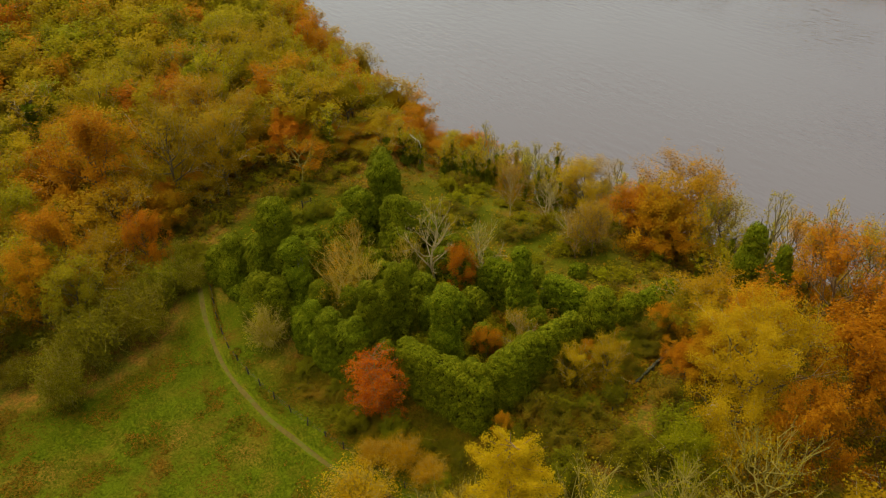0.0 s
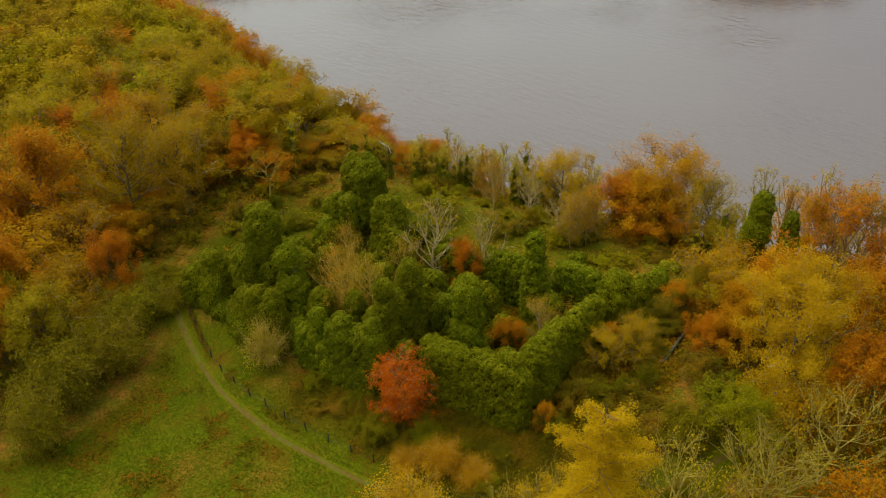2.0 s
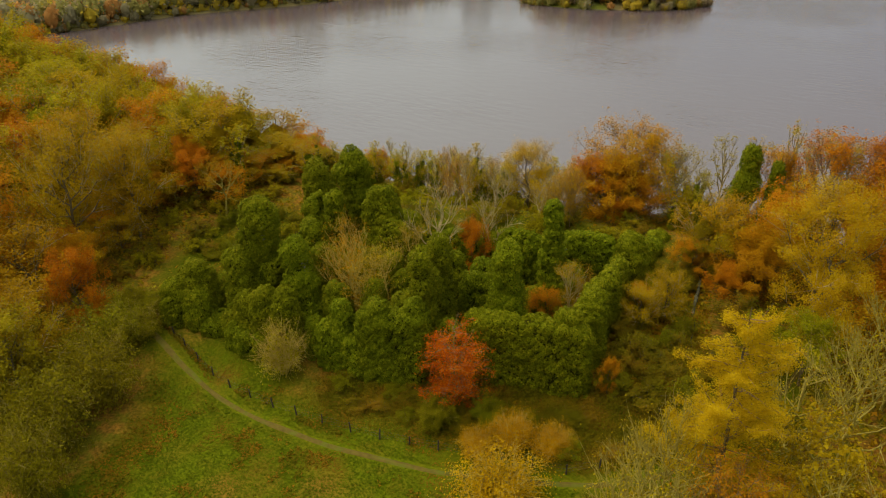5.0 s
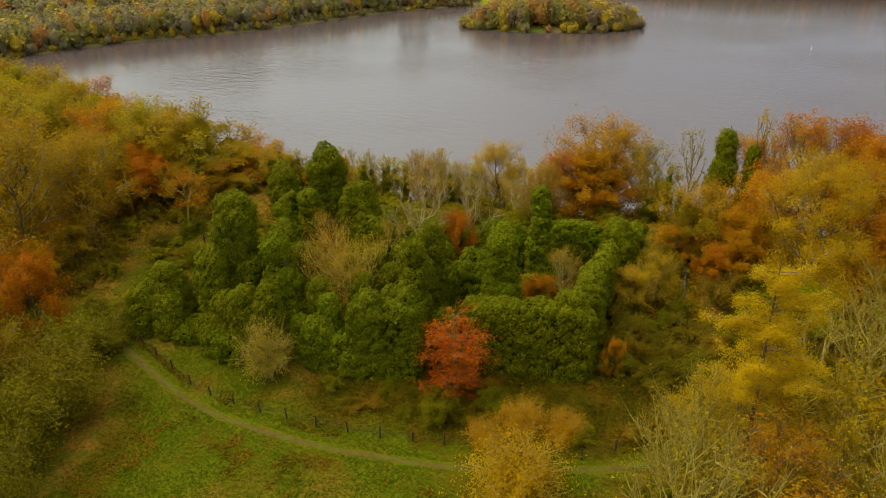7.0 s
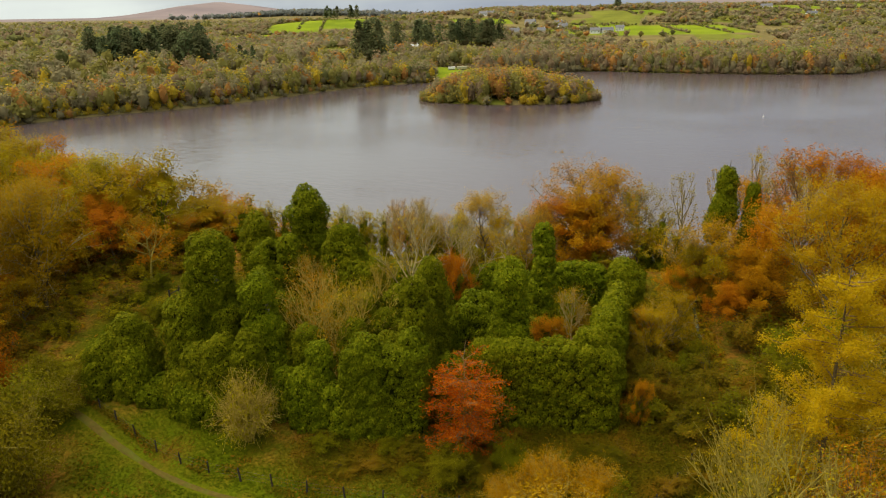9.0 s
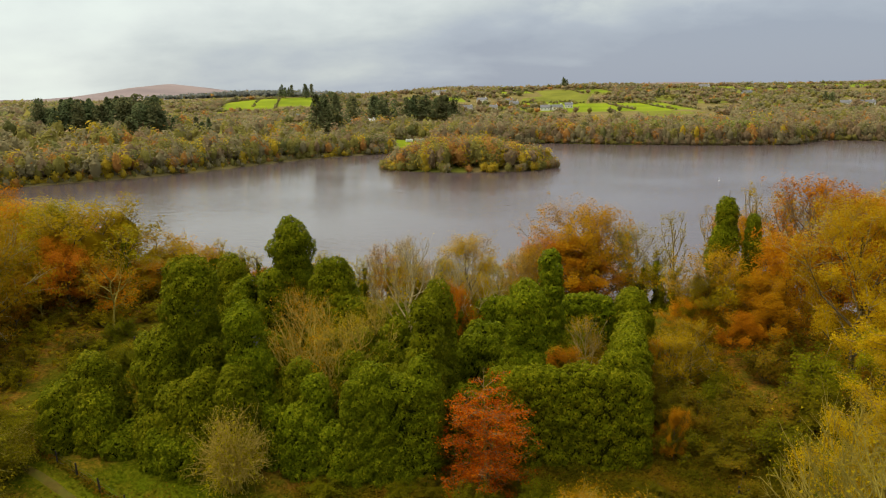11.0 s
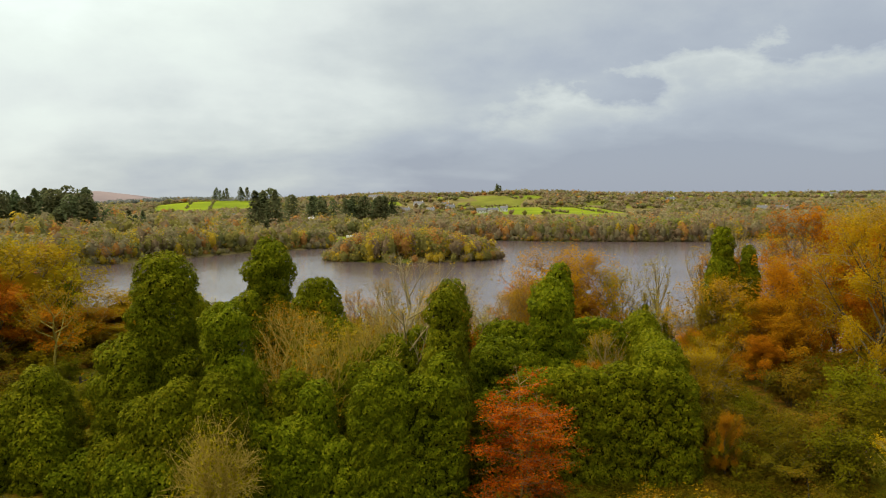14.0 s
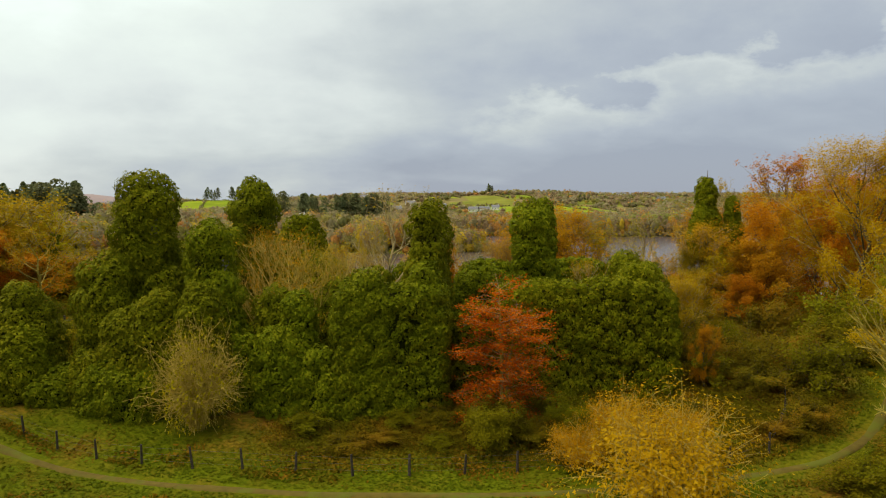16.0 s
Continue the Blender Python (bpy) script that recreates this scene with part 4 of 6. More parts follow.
def youngbeech(key, seed, leafmat, H=11.4, R=4.2):
    """A young beech: several rising leaders, and level boughs set with flat, patchy sprays of leaf."""
    rng = np.random.default_rng(seed)
    thick, thin, tips = [], [], []
    leaders = []
    for i in range(3):
        az = i * 2.1 + 0.4
        a, h = np.array([0.12 * math.cos(az), 0.12 * math.sin(az), -0.3]), H * (1.0, 0.86, 0.8)[i]
        m = np.array([math.cos(az) * 0.5 * (i > 0), math.sin(az) * 0.5 * (i > 0), h * 0.5])
        e = np.array([math.cos(az) * (0.3 + 0.9 * (i > 0)), math.sin(az) * (0.3 + 0.9 * (i > 0)), h])
        thick += [(*a, *m, 0.13, 0.09), (*m, *e, 0.09, 0.02)]
        leaders.append((a, m, e))
    for i in range(120):
        a0, m0, e0 = leaders[i % 3]
        f = rng.uniform(0.08, 0.98)
        a = a0 + (m0 - a0) * f * 2 if f < 0.5 else m0 + (e0 - m0) * (2 * f - 1)
        az = i * 2.4 + rng.uniform(-0.5, 0.5)
        ln = R * np.interp(f, [0, 0.2, 0.5, 0.8, 1], [0.9, 1.06, 0.98, 0.92, 0.62]) * rng.uniform(0.55, 1.05)
        d = np.array([math.cos(az), math.sin(az), 0.0])
        m = a + d * ln * 0.5 + np.array([0, 0, 0.16 * ln])
        e = a + d * ln + np.array([0, 0, rng.uniform(-0.3, 0.42) * ln])
        thin += [(*a, *m, 0.035, 0.022), (*m, *e, 0.022, 0.008)]
        for k in range(int(5 + 5 * ln)):
            t = rng.uniform(0.25, 1.0)
            s = a + (m - a) * t * 2 if t < 0.5 else m + (e - m) * (2 * t - 1)
            q = s + (d * rng.uniform(0.1, 0.5) + np.array([-d[1], d[0], 0]) * rng.normal() * 0.55) * (0.4 + 0.14 * ln) + np.array([0, 0, rng.normal() * 0.10])
            thin.append((*s, *q, 0.010, 0.004))
            if noise.noise(Vector(q) * 1.1) > -0.10:
                tips += [q, (s + q) / 2]
    tips = np.array(tips)
    tips = tips[tips[:, 2] > 0.35]
    a, fa = tubes(thick, 7)
    b, fb = tubes(thin, 3)
    V, g = join([(a, fa, 0), (b, fb, 1)])
    P = np.repeat(tips, 5, axis=0)
    P = P + rng.normal(size=P.shape) * np.array([0.22, 0.22, 0.14])
    lv, lf = sprays(P, rng.normal(size=P.shape) * 0.45 + np.array([0, -0.2, 0.9]), 0.16, rng, 0.3, 0.40)
    MESHES[key] = (mesh_of("trunk", V, g, [MOSSTWIG, BROWNTWIG], True), mesh_of("crown", lv, [(lf, 0)], [leafmat]), None, H, R)


def thicket(key, seed, leafmat, twigmat, per, H=5.0, R=3.0, stems=24, branches=5, twigs=2, size=0.38, thick_by=1.0):
    """A many-stemmed bush: arching stems from the ground, forking into twigs."""
    rng = np.random.default_rng(seed)
    thick, thin, tips = [], [], []
    for i in range(stems):
        az, el = i * 2.4 + rng.uniform(-0.3, 0.3), math.acos(rng.uniform(0.05, 1.0))
        e = np.array([math.cos(az) * math.sin(el) * R, math.sin(az) * math.sin(el) * R, 0.25 * H + math.cos(el) * H * 0.72]) * rng.uniform(0.78, 1.0)
        a = np.array([math.cos(az), math.sin(az), 0]) * 0.12 * R * rng.uniform()
        m = a * 0.5 + e * 0.5 + np.array([0, 0, 0.16 * H])
        thick += [(a[0], a[1], -0.3, *m, 0.05 * thick_by, 0.035 * thick_by), (*m, *e, 0.035 * thick_by, 0.016 * thick_by)]
        for b in range(branches):
            s0 = m + (e - m) * rng.uniform(0.0, 1.0) if b % 2 else a + (m - a) * rng.uniform(0.5, 1)
            q = s0 + unit(e - np.array([0, 0, 0.2 * H])) * rng.uniform(0.12, 0.3) * R + rng.normal(size=3) * 0.16 * R
            q[2] = max(q[2], 0.1)
            thin.append((*s0, *q, 0.02 * thick_by, 0.011 * thick_by))
            tips.append(q)
            for w in range(twigs):
                s2 = s0 + (q - s0) * rng.uniform(0.3, 1)
                q2 = s2 + rng.normal(size=3) * 0.15 * R + unit(q - s0) * 0.1 * R
                q2[2] = max(q2[2], 0.1)
                thin.append((*s2, *q2, 0.011 * thick_by, 0.006 * thick_by))
                tips.append(q2)
    a, fa = tubes(thick, 4)
    b, fb = tubes(thin, 3)
    V, g = join([(a, fa, 0), (b, fb, 0)])
    crown = None
    if per:
        tips = np.array(tips)
        n = int(len(tips) * per)
        P = tips[rng.integers(0, len(tips), n)] + rng.normal(size=(n, 3)) * 0.09 * R
        P[:, 2] = np.maximum(P[:, 2], 0.08)
        lv, lf = sprays(P, unit(P - np.array([0, 0, H * 0.2])) + rng.normal(size=P.shape) * 0.4 + np.array([0, 0, 0.35]), size, rng, 0.5, 0.42)
        crown = mesh_of("crown", lv, [(lf, 0)], [leafmat])
    MESHES[key] = (mesh_of("stems", V, g, [twigmat], True), crown, None, H, R)


for v in range(2):
    broadleaf(f"beech{v}", 20 + v, ORANGE, per=36, limbs=15, base=0.08, size=0.235, cloud=0.58)
    broadleaf(f"olive{v}", 40 + v, AMBER, twigmat=TWIG, per=17, limbs=16, branches=7, base=0.12, size=0.24, cloud=0.62, lift=0.6, twigs=4, thin_scale=1.7)
    broadleaf(f"green{v}", 50 + v, GREENISH, twigmat=TWIG, per=32, limbs=14, base=0.08, size=0.24, cloud=0.55)
    broadleaf(f"yellow{v}", 60 + v, YELLOW, twigmat=TWIG, per=38, limbs=15, base=0.08, size=0.21, cloud=0.62)
    broadleaf(f"bare{v}", 70 + v, AMBER, bark=TWIG, twigmat=TWIG, per=5, limbs=17, branches=8, twigs=5, base=0.12, size=0.22, lift=0.6, thin_scale=1.4)
    broadleaf(f"ivied{v}", 80 + v, OLIVE, twigmat=TWIG, per=5, limbs=11, branches=5, base=0.35, size=0.28, R=3.6, ivy=1.6)
    broadleaf(f"pole{v}", 90 + v, OLIVE, bark=PALEBARK if v == 0 else TWIG, twigmat=TWIG, per=3, limbs=12, branches=5, twigs=3, base=0.3, R=2.6, size=0.24, lift=1.0, thin_scale=1.3)
    thicket(f"shrub{v}", 130 + v, GREENISH, BARK, 13, stems=14, branches=4, twigs=1, size=0.34)
    thicket(f"brownshrub{v}", 140 + v, DOCK, BARK, 13, stems=14, branches=4, twigs=1, size=0.32)
    broadleaf(f"gaunt{v}", 210 + v, OLIVE, bark=MOSSTWIG, twigmat=MOSSTWIG, per=2.4, limbs=18, branches=7, twigs=4, base=0.10, size=0.16, lift=0.8, thin_scale=1.8)
    broadleaf(f"brushy{v}", 220 + v, (GOLDEN, ORANGE)[v], bark=MOSSTWIG, twigmat=MOSSTWIG, per=11, limbs=13, branches=6, twigs=2, base=0.06, size=0.38, cloud=0.75, lift=0.7, thin_scale=1.6)
broadleaf("grandbeech0", 24, BRONZE, H=17, R=9.0, bark=BROWNTWIG, twigmat=BROWNTWIG, per=24, limbs=24, branches=9, base=0.03, size=0.25, cloud=0.36, thin_scale=1.4)
broadleaf("thinbeech0", 26, ORANGE, H=17, R=6.0, bark=BROWNTWIG, twigmat=BROWNTWIG, per=13, limbs=18, branches=7, base=0.08, size=0.24, cloud=0.3, thin_scale=1.5)
broadleaf("grandmaple0", 64, YELLOW, H=21, R=7.4, twigmat=TWIG, per=85, limbs=20, branches=7, base=0.06, size=0.165, cloud=0.46)
for v in range(2):
    broadleaf(f"brownbare{v}", 74 + v, BRONZE, bark=BROWNTWIG, twigmat=BROWNTWIG, per=5, limbs=17, branches=7, twigs=5, base=0.10, size=0.22, lift=0.7, thin_scale=1.3)
WILLOWLEAF = leaf_material("willow_leaves", [(0.110, 0.098, 0.002), (0.150, 0.132, 0.003), (0.190, 0.165, 0.004), (0.26, 0.22, 0.006)], 0.14, 0.016, through_light=0.4)
BROOM = leaf_material("broom_leaves", [(0.120, 0.112, 0.002), (0.150, 0.138, 0.003), (0.185, 0.165, 0.004)], 0.12, 0.02, through_light=0.4)
for v in range(2):
    thicket(f"willow{v}", 150 + v, WILLOWLEAF, MOSSTWIG, 13, H=7.0, R=4.6, stems=34, branches=6, twigs=3, size=0.19, thick_by=1.5)
    thicket(f"scrub{v}", 240 + v, (BROOM, DOCK)[v], BARK, 20, stems=18, branches=5, twigs=2, size=0.20, thick_by=0.7)
thicket("broom0", 250, BROOM, MOSSTWIG, 44, H=4.0, R=2.0, stems=30, branches=5, twigs=2, size=0.11, thick_by=0.7)
thicket("hazel0", 160, HAZEL, GOLDTWIG, 10, H=6.8, R=5.4, stems=46, branches=8, size=0.20, thick_by=1.5)
thicket("greybush0", 161, OLIVE, GOLDTWIG, 1.0, stems=60, branches=8, twigs=4, size=0.15, thick_by=1.1)
for v in range(2):
    broadleaf(f"amberbare{v}", 76 + v, (ORANGE, AMBER)[v], bark=GOLDTWIG, twigmat=GOLDTWIG, per=2.2, limbs=17, branches=7, twigs=5, base=0.06, size=0.2, lift=1.1, thin_scale=1.3)
broadleaf("lone0", 170, GOLDEN, bark=MOSSTWIG, twigmat=MOSSTWIG, per=7, limbs=9, branches=6, twigs=3, base=0.35, R=5.0, size=0.24, lift=0.8)
# lighter forms for the depth of the woods
for name, lm, seed, per in (("far_beech", ORANGE, 120, 23), ("far_beech_b", ORANGE, 126, 22), ("far_rust", RUST, 121, 23), ("far_olive", OLIVE, 122, 20), ("far_olive_b", OLIVE, 123, 21), ("far_green", GREENISH, 124, 21), ("far_yellow", AMBER, 125, 21)):
    broadleaf(name, seed, lm, twigmat=TWIG, per=per * 0.85, limbs=12, branches=5, twigs=2, base=0.10, size=0.36, cloud=0.72, core=True, thin_scale=1.5)
for name, lm, seed in (("dim_beech", ORANGE, 180), ("dim_olive", OLIVE, 181), ("dim_green", GREENISH, 182), ("dim_amber", AMBER, 183)):
    broadleaf(name, seed, lm, twigmat=TWIG, per=18, limbs=10, branches=5, twigs=1, base=0.10, size=0.54, cloud=0.85, core=True)
broadleaf("skeleton0", 190, OLIVE, bark=TWIG, twigmat=TWIG, per=0.8, limbs=13, branches=7, twigs=4, base=0.25, R=4.0, size=0.22, lift=0.9, thin_scale=1.2)
larch("larch", 7, LARCHGOLD, H=24.0, R=7.6, low=0.2, spray=0.13, each=34, rise=(0.05, 0.5), taper=0.48, gap=(0.6, 0.95), soft=0.20)
youngbeech("youngbeech0", 17, REDLEAF)

KINDS = {
    "beech": ("beech_tree", "beech with orange-brown autumn leaves", "tree"),
    "rust": ("beech_tree", "small beech with rust-red autumn leaves", "tree"),
    "olive": ("ash_tree", "half-bare ash with olive-yellow autumn leaves", "tree"),
    "green": ("willow_tree", "rounded tree with dull green leaves", "tree"),
    "yellow": ("maple_tree", "full maple with golden-yellow autumn leaves", "tree"),
    "amber": ("ash_tree", "ash with amber autumn leaves", "tree"),
    "skeleton": ("bare_tree", "tall leafless tree with fine pale twigs", "tree"),
    "thinbeech": ("beech_tree", "tall beech with thinning orange-brown leaves", "tree"),
    "gaunt": ("bare_tree", "wide bare ash with mossy arching limbs", "tree"),
    "brushy": ("ash_tree", "twiggy half-bare tree in amber and orange leaf", "tree"),
    "bare": ("bare_tree", "bare tree with pale mossy twigs", "tree"),
    "amberbare": ("bare_tree", "bare tree with upright golden-brown twigs", "tree"),
    "brownbare": ("bare_tree", "bare tree with brown twigs", "tree"),
    "ivied": ("ivy_clad_tree", "thin tree with trunk wrapped in dark ivy", "tree"),
    "pole": ("bare_birch", "slender bare birch with pale trunk", "tree"),
    "grandbeech": ("beech_tree", "broad beech in bronze leaf", "tree"),
    "grandmaple": ("maple_tree", "broad maple in yellow leaf", "tree"),
    "shrub": ("shrub", "low tangled green shrub", "shrub"),
    "brownshrub": ("shrub", "low tangled brown-green bramble shrub", "shrub"),
    "willow": ("willow_bush", "wide bushy willow with olive-yellow leaves", "bush"),
    "scrub": ("shrub", "low tangled scrub with fine olive-brown leaves", "shrub"),
    "broom": ("broom_bush", "soft olive-green broom bush", "bush"),
    "hazel": ("hazel_bush", "spreading hazel bush in golden leaf", "bush"),
    "greybush": ("thorn_bush", "dense grey bare-twigged thorn bush", "bush"),
    "lone": ("bare_tree", "pale-barked tree with thin crown", "tree"),
    "youngbeech": ("beech_tree", "young beech with spreading rust-red boughs", "tree"),
    "larch": ("larch_tree", "golden autumn larch with level branches", "tree"),
}


def tree(key, x, y, top, R, label="", group="", turn=None, name="", sink=0.0):
    trunk, crown, coat, H0, R0 = MESHES[key]
    z = gz(x, y) - sink
    kind = key.replace("far_", "").replace("dim_", "").replace("_b", "").rstrip("01")
    nm, lb, cat = KINDS[kind]
    root = tagged(new(name or nm), label or lb, cat, group)
    part_of("trunk", trunk, root)
    if crown:
        part_of("crown", crown, root)
    if coat:
        part_of("ivy", coat, root, "dark green ivy coat")
    s = R / R0
    root.matrix_basis = Matrix.LocRotScale((x, y, z), Euler((0, 0, (x * 1.7 + y * 2.3) % 6.28 if turn is None else turn)), (s, s, (top - z) / H0))
    return root


# trees that stand out, one by one: form, x, y, top, crown radius, label
for row in [
    ("youngbeech0", 3.9, 44.4, 8.5, 4.0, "young beech with bright rust-red leaves against the ivy wall"),
    ("larch", 31.4, 34.8, 22.0, 7.0, "tall golden larch with level feathery branches"),
    ("grandmaple0", 42.2, 66.5, 19.6, 6.8, "large round maple in deep golden-yellow leaf"),
    ("thinbeech0", 44.6, 87.5, 19.4, 6.4, "tall beech with orange-brown leaves and bare top"),
    ("grandbeech0", 17.4, 105.8, 12.0, 8.8, "broad domed beech with thinning bronze leaves"),
    ("beech1", 12.6, 101.0, 8.4, 6.2, "low orange beech spreading under a taller crown"),
    ("beech0", 14.6, 100.2, 8.8, 6.0, "orange beech boughs massed under a taller crown"),
    ("beech0", 17.8, 99.5, 6.4, 5.0, "low orange beech boughs under a taller crown"),
    ("yellow0", -1.6, 105.6, 7.6, 5.0, "young yellow-leaved tree with several pale stems"),
    ("olive1", 31.2, 81.5, 11.0, 5.0, "rounded olive-green tree at the wood's edge"),
    ("green0", 30.2, 80.0, 8.2, 3.6, "olive-green crown before a taller ash"),
    ("beech1", 28.0, 78.6, 5.6, 2.8, "low orange beech beside the fence"),
    ("olive0", 33.6, 79.0, 8.4, 4.0, "olive-brown young ash at the wood's edge"),
    ("beech0", 35.4, 76.0, 9.6, 4.0, "orange beech at the wood's edge"),
    ("beech1", 33.4, 72.4, 6.0, 3.2, "low rust-orange beech beside the fence"),
    ("olive1", 24.4, 104.0, 9.6, 4.6, "olive-leaved ash beside a broad beech"),
    ("beech1", 39.0, 79.0, 13.5, 4.6, "orange-brown beech in the wood's front rank"),
    ("gaunt1", 48.5, 55.0, 14.5, 5.0, "half-bare ash with mossy twigs in the wood"),
    ("brushy0", 46.0, 60.5, 10.0, 4.0, "amber-leaved young ash in the wood"),
    ("brushy1", 51.5, 50.5, 9.5, 3.8, "low orange-brown beech among bare ashes"),
    ("beech1", 49.5, 64.5, 14.0, 4.4, "orange-brown beech beside a golden maple"),
    ("gaunt0", 43.5, 46.5, 14.0, 5.2, "half-bare ash with mossy limbs"),
    ("beech1", 51.0, 75.0, 16.5, 5.4, "orange-brown beech in the wood"),
    ("beech0", 52.0, 84.0, 17.0, 5.4, "orange beech in the wood"),
    ("beech1", 53.0, 95.0, 16.5, 5.0, "orange beech near the lake"),
    ("olive1", 47.0, 99.0, 15.0, 5.0, "olive-leaved ash near the lake"),
    ("beech0", 40.0, 99.0, 12.5, 4.6, "orange beech near the lake"),
    ("scrub0", 37.0, 62.0, 6.0, 3.4, "green-brown thicket at the wood's edge"),
    ("scrub0", 35.0, 57.0, 4.5, 2.8, "brown-green thicket at the wood's edge"),
    ("scrub1", 33.5, 66.5, 5.0, 2.8, "green thicket beside the fence"),
    ("green0", 40.5, 57.0, 9.0, 3.4, "dull green tree in shade at the wood's edge"),
    ("beech1", 35.8, 73.5, 8.0, 4.2, "low orange-brown beech under taller trees"),
    ("beech0", 32.0, 84.0, 5.6, 3.0, "orange-leaved sapling beside a fence"),
    ("gaunt0", 26.0, 19.5, 16.2, 5.6, "wide bare ash with pale mossy twigs"),
    ("gaunt1", 25.5, 27.5, 12.5, 4.8, "ash with pale mossy twigs and few leaves"),
    ("gaunt0", 27.0, 32.0, 12.8, 4.2, "spreading bare tree with pale arching twigs"),
    ("gaunt1", 37.0, 40.0, 14.5, 5.5, "bare ash with pale twisted limbs"),
    ("hazel0", 12.4, 32.6, 2.8, 4.6, "golden-leaved spreading hazel bush on the grass"),
    ("hazel0", 11.4, 40.4, 1.6, 2.8, "golden-leaved hazel bush beside the fence"),
    ("hazel0", 16.0, 40.8, 0.7, 2.3, "low golden hazel scrub beside the fence"),
    ("hazel0", 8.2, 38.6, 0.2, 2.0, "small orange-gold hazel beside the path"),
    ("broom0", 3.0, 40.6, 1.8, 2.0, "soft olive broom bush before the red beech"),
    ("broom0", 8.6, 42.3, 1.4, 1.8, "low olive bush beside the fence"),
    ("scrub0", 7.6, 43.3, 1.4, 1.7, "low dull-green bush before the ivy wall"),
    ("greybush0", -17.6, 43.4, 6.0, 2.9, "dense bare-twigged golden-brown bush against ivy"),
    ("amberbare1", -9.4, 56.2, 10.2, 3.8, "fan of upright golden-brown twigs inside the ruin"),
    ("amberbare0", -13.4, 55.5, 11.2, 4.4, "half-bare brown-twigged tree inside the ruin"),
    ("amberbare1", -11.4, 53.2, 9.6, 3.6, "bare brown-twigged tree inside the ruin"),
    ("skeleton0", -5.4, 66.5, 15.4, 4.2, "tall pale leafless tree inside the ruin"),
    ("skeleton0", 0.6, 71.0, 12.6, 3.2, "slim pale leafless tree inside the ruin"),
    ("amberbare0", -16.5, 60.8, 11.2, 3.2, "brown-twigged tree inside the ruin"),
    ("amberbare1", -9.0, 64.5, 9.5, 3.0, "thin brown-twigged tree inside the ruin"),
    ("beech0", -1.0, 67.5, 10.0, 2.6, "orange-leaved young beech inside the ruin"),
    ("beech1", 11.0, 58.6, 6.2, 2.2, "orange-leaved young beech inside the ruin"),
    ("bare0", 13.6, 62.0, 8.4, 2.4, "pale bare sapling inside the ruin"),
    ("beech0", 20.2, 49.4, 4.4, 1.2, "thin orange-leaved sapling beside the wall"),
    ("scrub1", 22.6, 54.0, 4.4, 2.4, "dull green bush beside the ruined wall"),
    ("olive1", 22.4, 62.5, 6.6, 2.4, "olive-brown young tree beside the ruined wall"),
    ("olive0", 25.4, 66.0, 7.0, 2.8, "thin olive young tree beside the fence"),
    ("beech0", 21.8, 66.8, 4.6, 1.5, "orange-leaved sapling beside the ruined wall"),
    ("lone0", -46.4, 75.0, 11.5, 4.0, "pale-barked tree standing alone at the wood's edge"),
    ("brushy1", -48.6, 79.5, 8.0, 3.8, "orange-leaved beech behind a pale trunk"),
    ("beech1", -54.5, 79.0, 11.0, 4.2, "orange-brown beech in the wood"),
    ("ivied0", -50.5, 87.0, 13.0, 3.6, ""),
    ("beech1", -45.6, 42.0, 11.2, 3.3, "small round beech with orange leaves by the path"),
    ("willow0", -41.0, 40.6, 6.2, 4.6, "round green bush at the edge of the wood"),
    ("willow1", -39.6, 44.6, 3.4, 3.2, "dense green bush closing the end of the path"),
    ("beech1", -47.5, 25.0, 12.5, 4.8, "orange-brown beech behind the field-edge willows"),
    ("beech0", -53.0, 31.5, 13.5, 5.0, "orange-brown beech in the wood behind the willows"),
    ("willow0", -36.0, 26.0, 8.2, 5.4, "wide bushy willow with olive leaves at the field's edge"),
    ("willow1", -36.2, 34.0, 6.6, 4.4, "bushy green willow at the field's edge"),
    ("willow1", -31.5, 19.5, 7.0, 3.6, "twiggy olive bush at the field's edge"),
    ("beech0", -66.5, 46.5, 20.2, 7.2, "large orange beech at the edge of the wood"),
    ("olive1", -59.5, 56.5, 20.4, 6.4, "tall olive-leaved ash with bare lower limbs"),
    ("olive0", -55.0, 64.0, 18.4, 5.4, "tall olive-leaved ash with pale limbs"),
    ("green1", -62.0, 88.0, 15.6, 4.0, "ivy-green crowned tree in the wood"),
    ("far_beech", -72.5, 88.5, 15.5, 5.0, ""),
]:
    tree(*row)
rng = np.random.default_rng(55)
for i in range(40):
    y = 50 + 52 * rng.uniform()
    edge = float(np.interp(y, [46, 55, 62, 70, 80, 90, 102], [-49, -53, -54, -54, -52, -46, -41]))
    x = edge - rng.uniform(0, 11)
    if math.hypot(x + 46.4, y - 75) > 4:
        tree(str(rng.choice(["brushy1", "brushy0", "brushy0", "beech1", "olive1", "brushy0", "olive0"])), x, y, gz(x, y) + rng.uniform(4.5, 10.5) * (0.5 if y > 88 and x > -56 else 1.0), rng.uniform(2.6, 3.8), group="low trees at the wood's edge")
for x, y, top, R, s in ((24.6, 97.5, 3.5, 2.0, 0), (28.0, 101.0, 8.0, 2.4, 1), (-38.0, 96.0, 7.0, 3.0, 0)):
    tree(f"ivied{s}", x, y, top, R)
rng = np.random.default_rng(79)
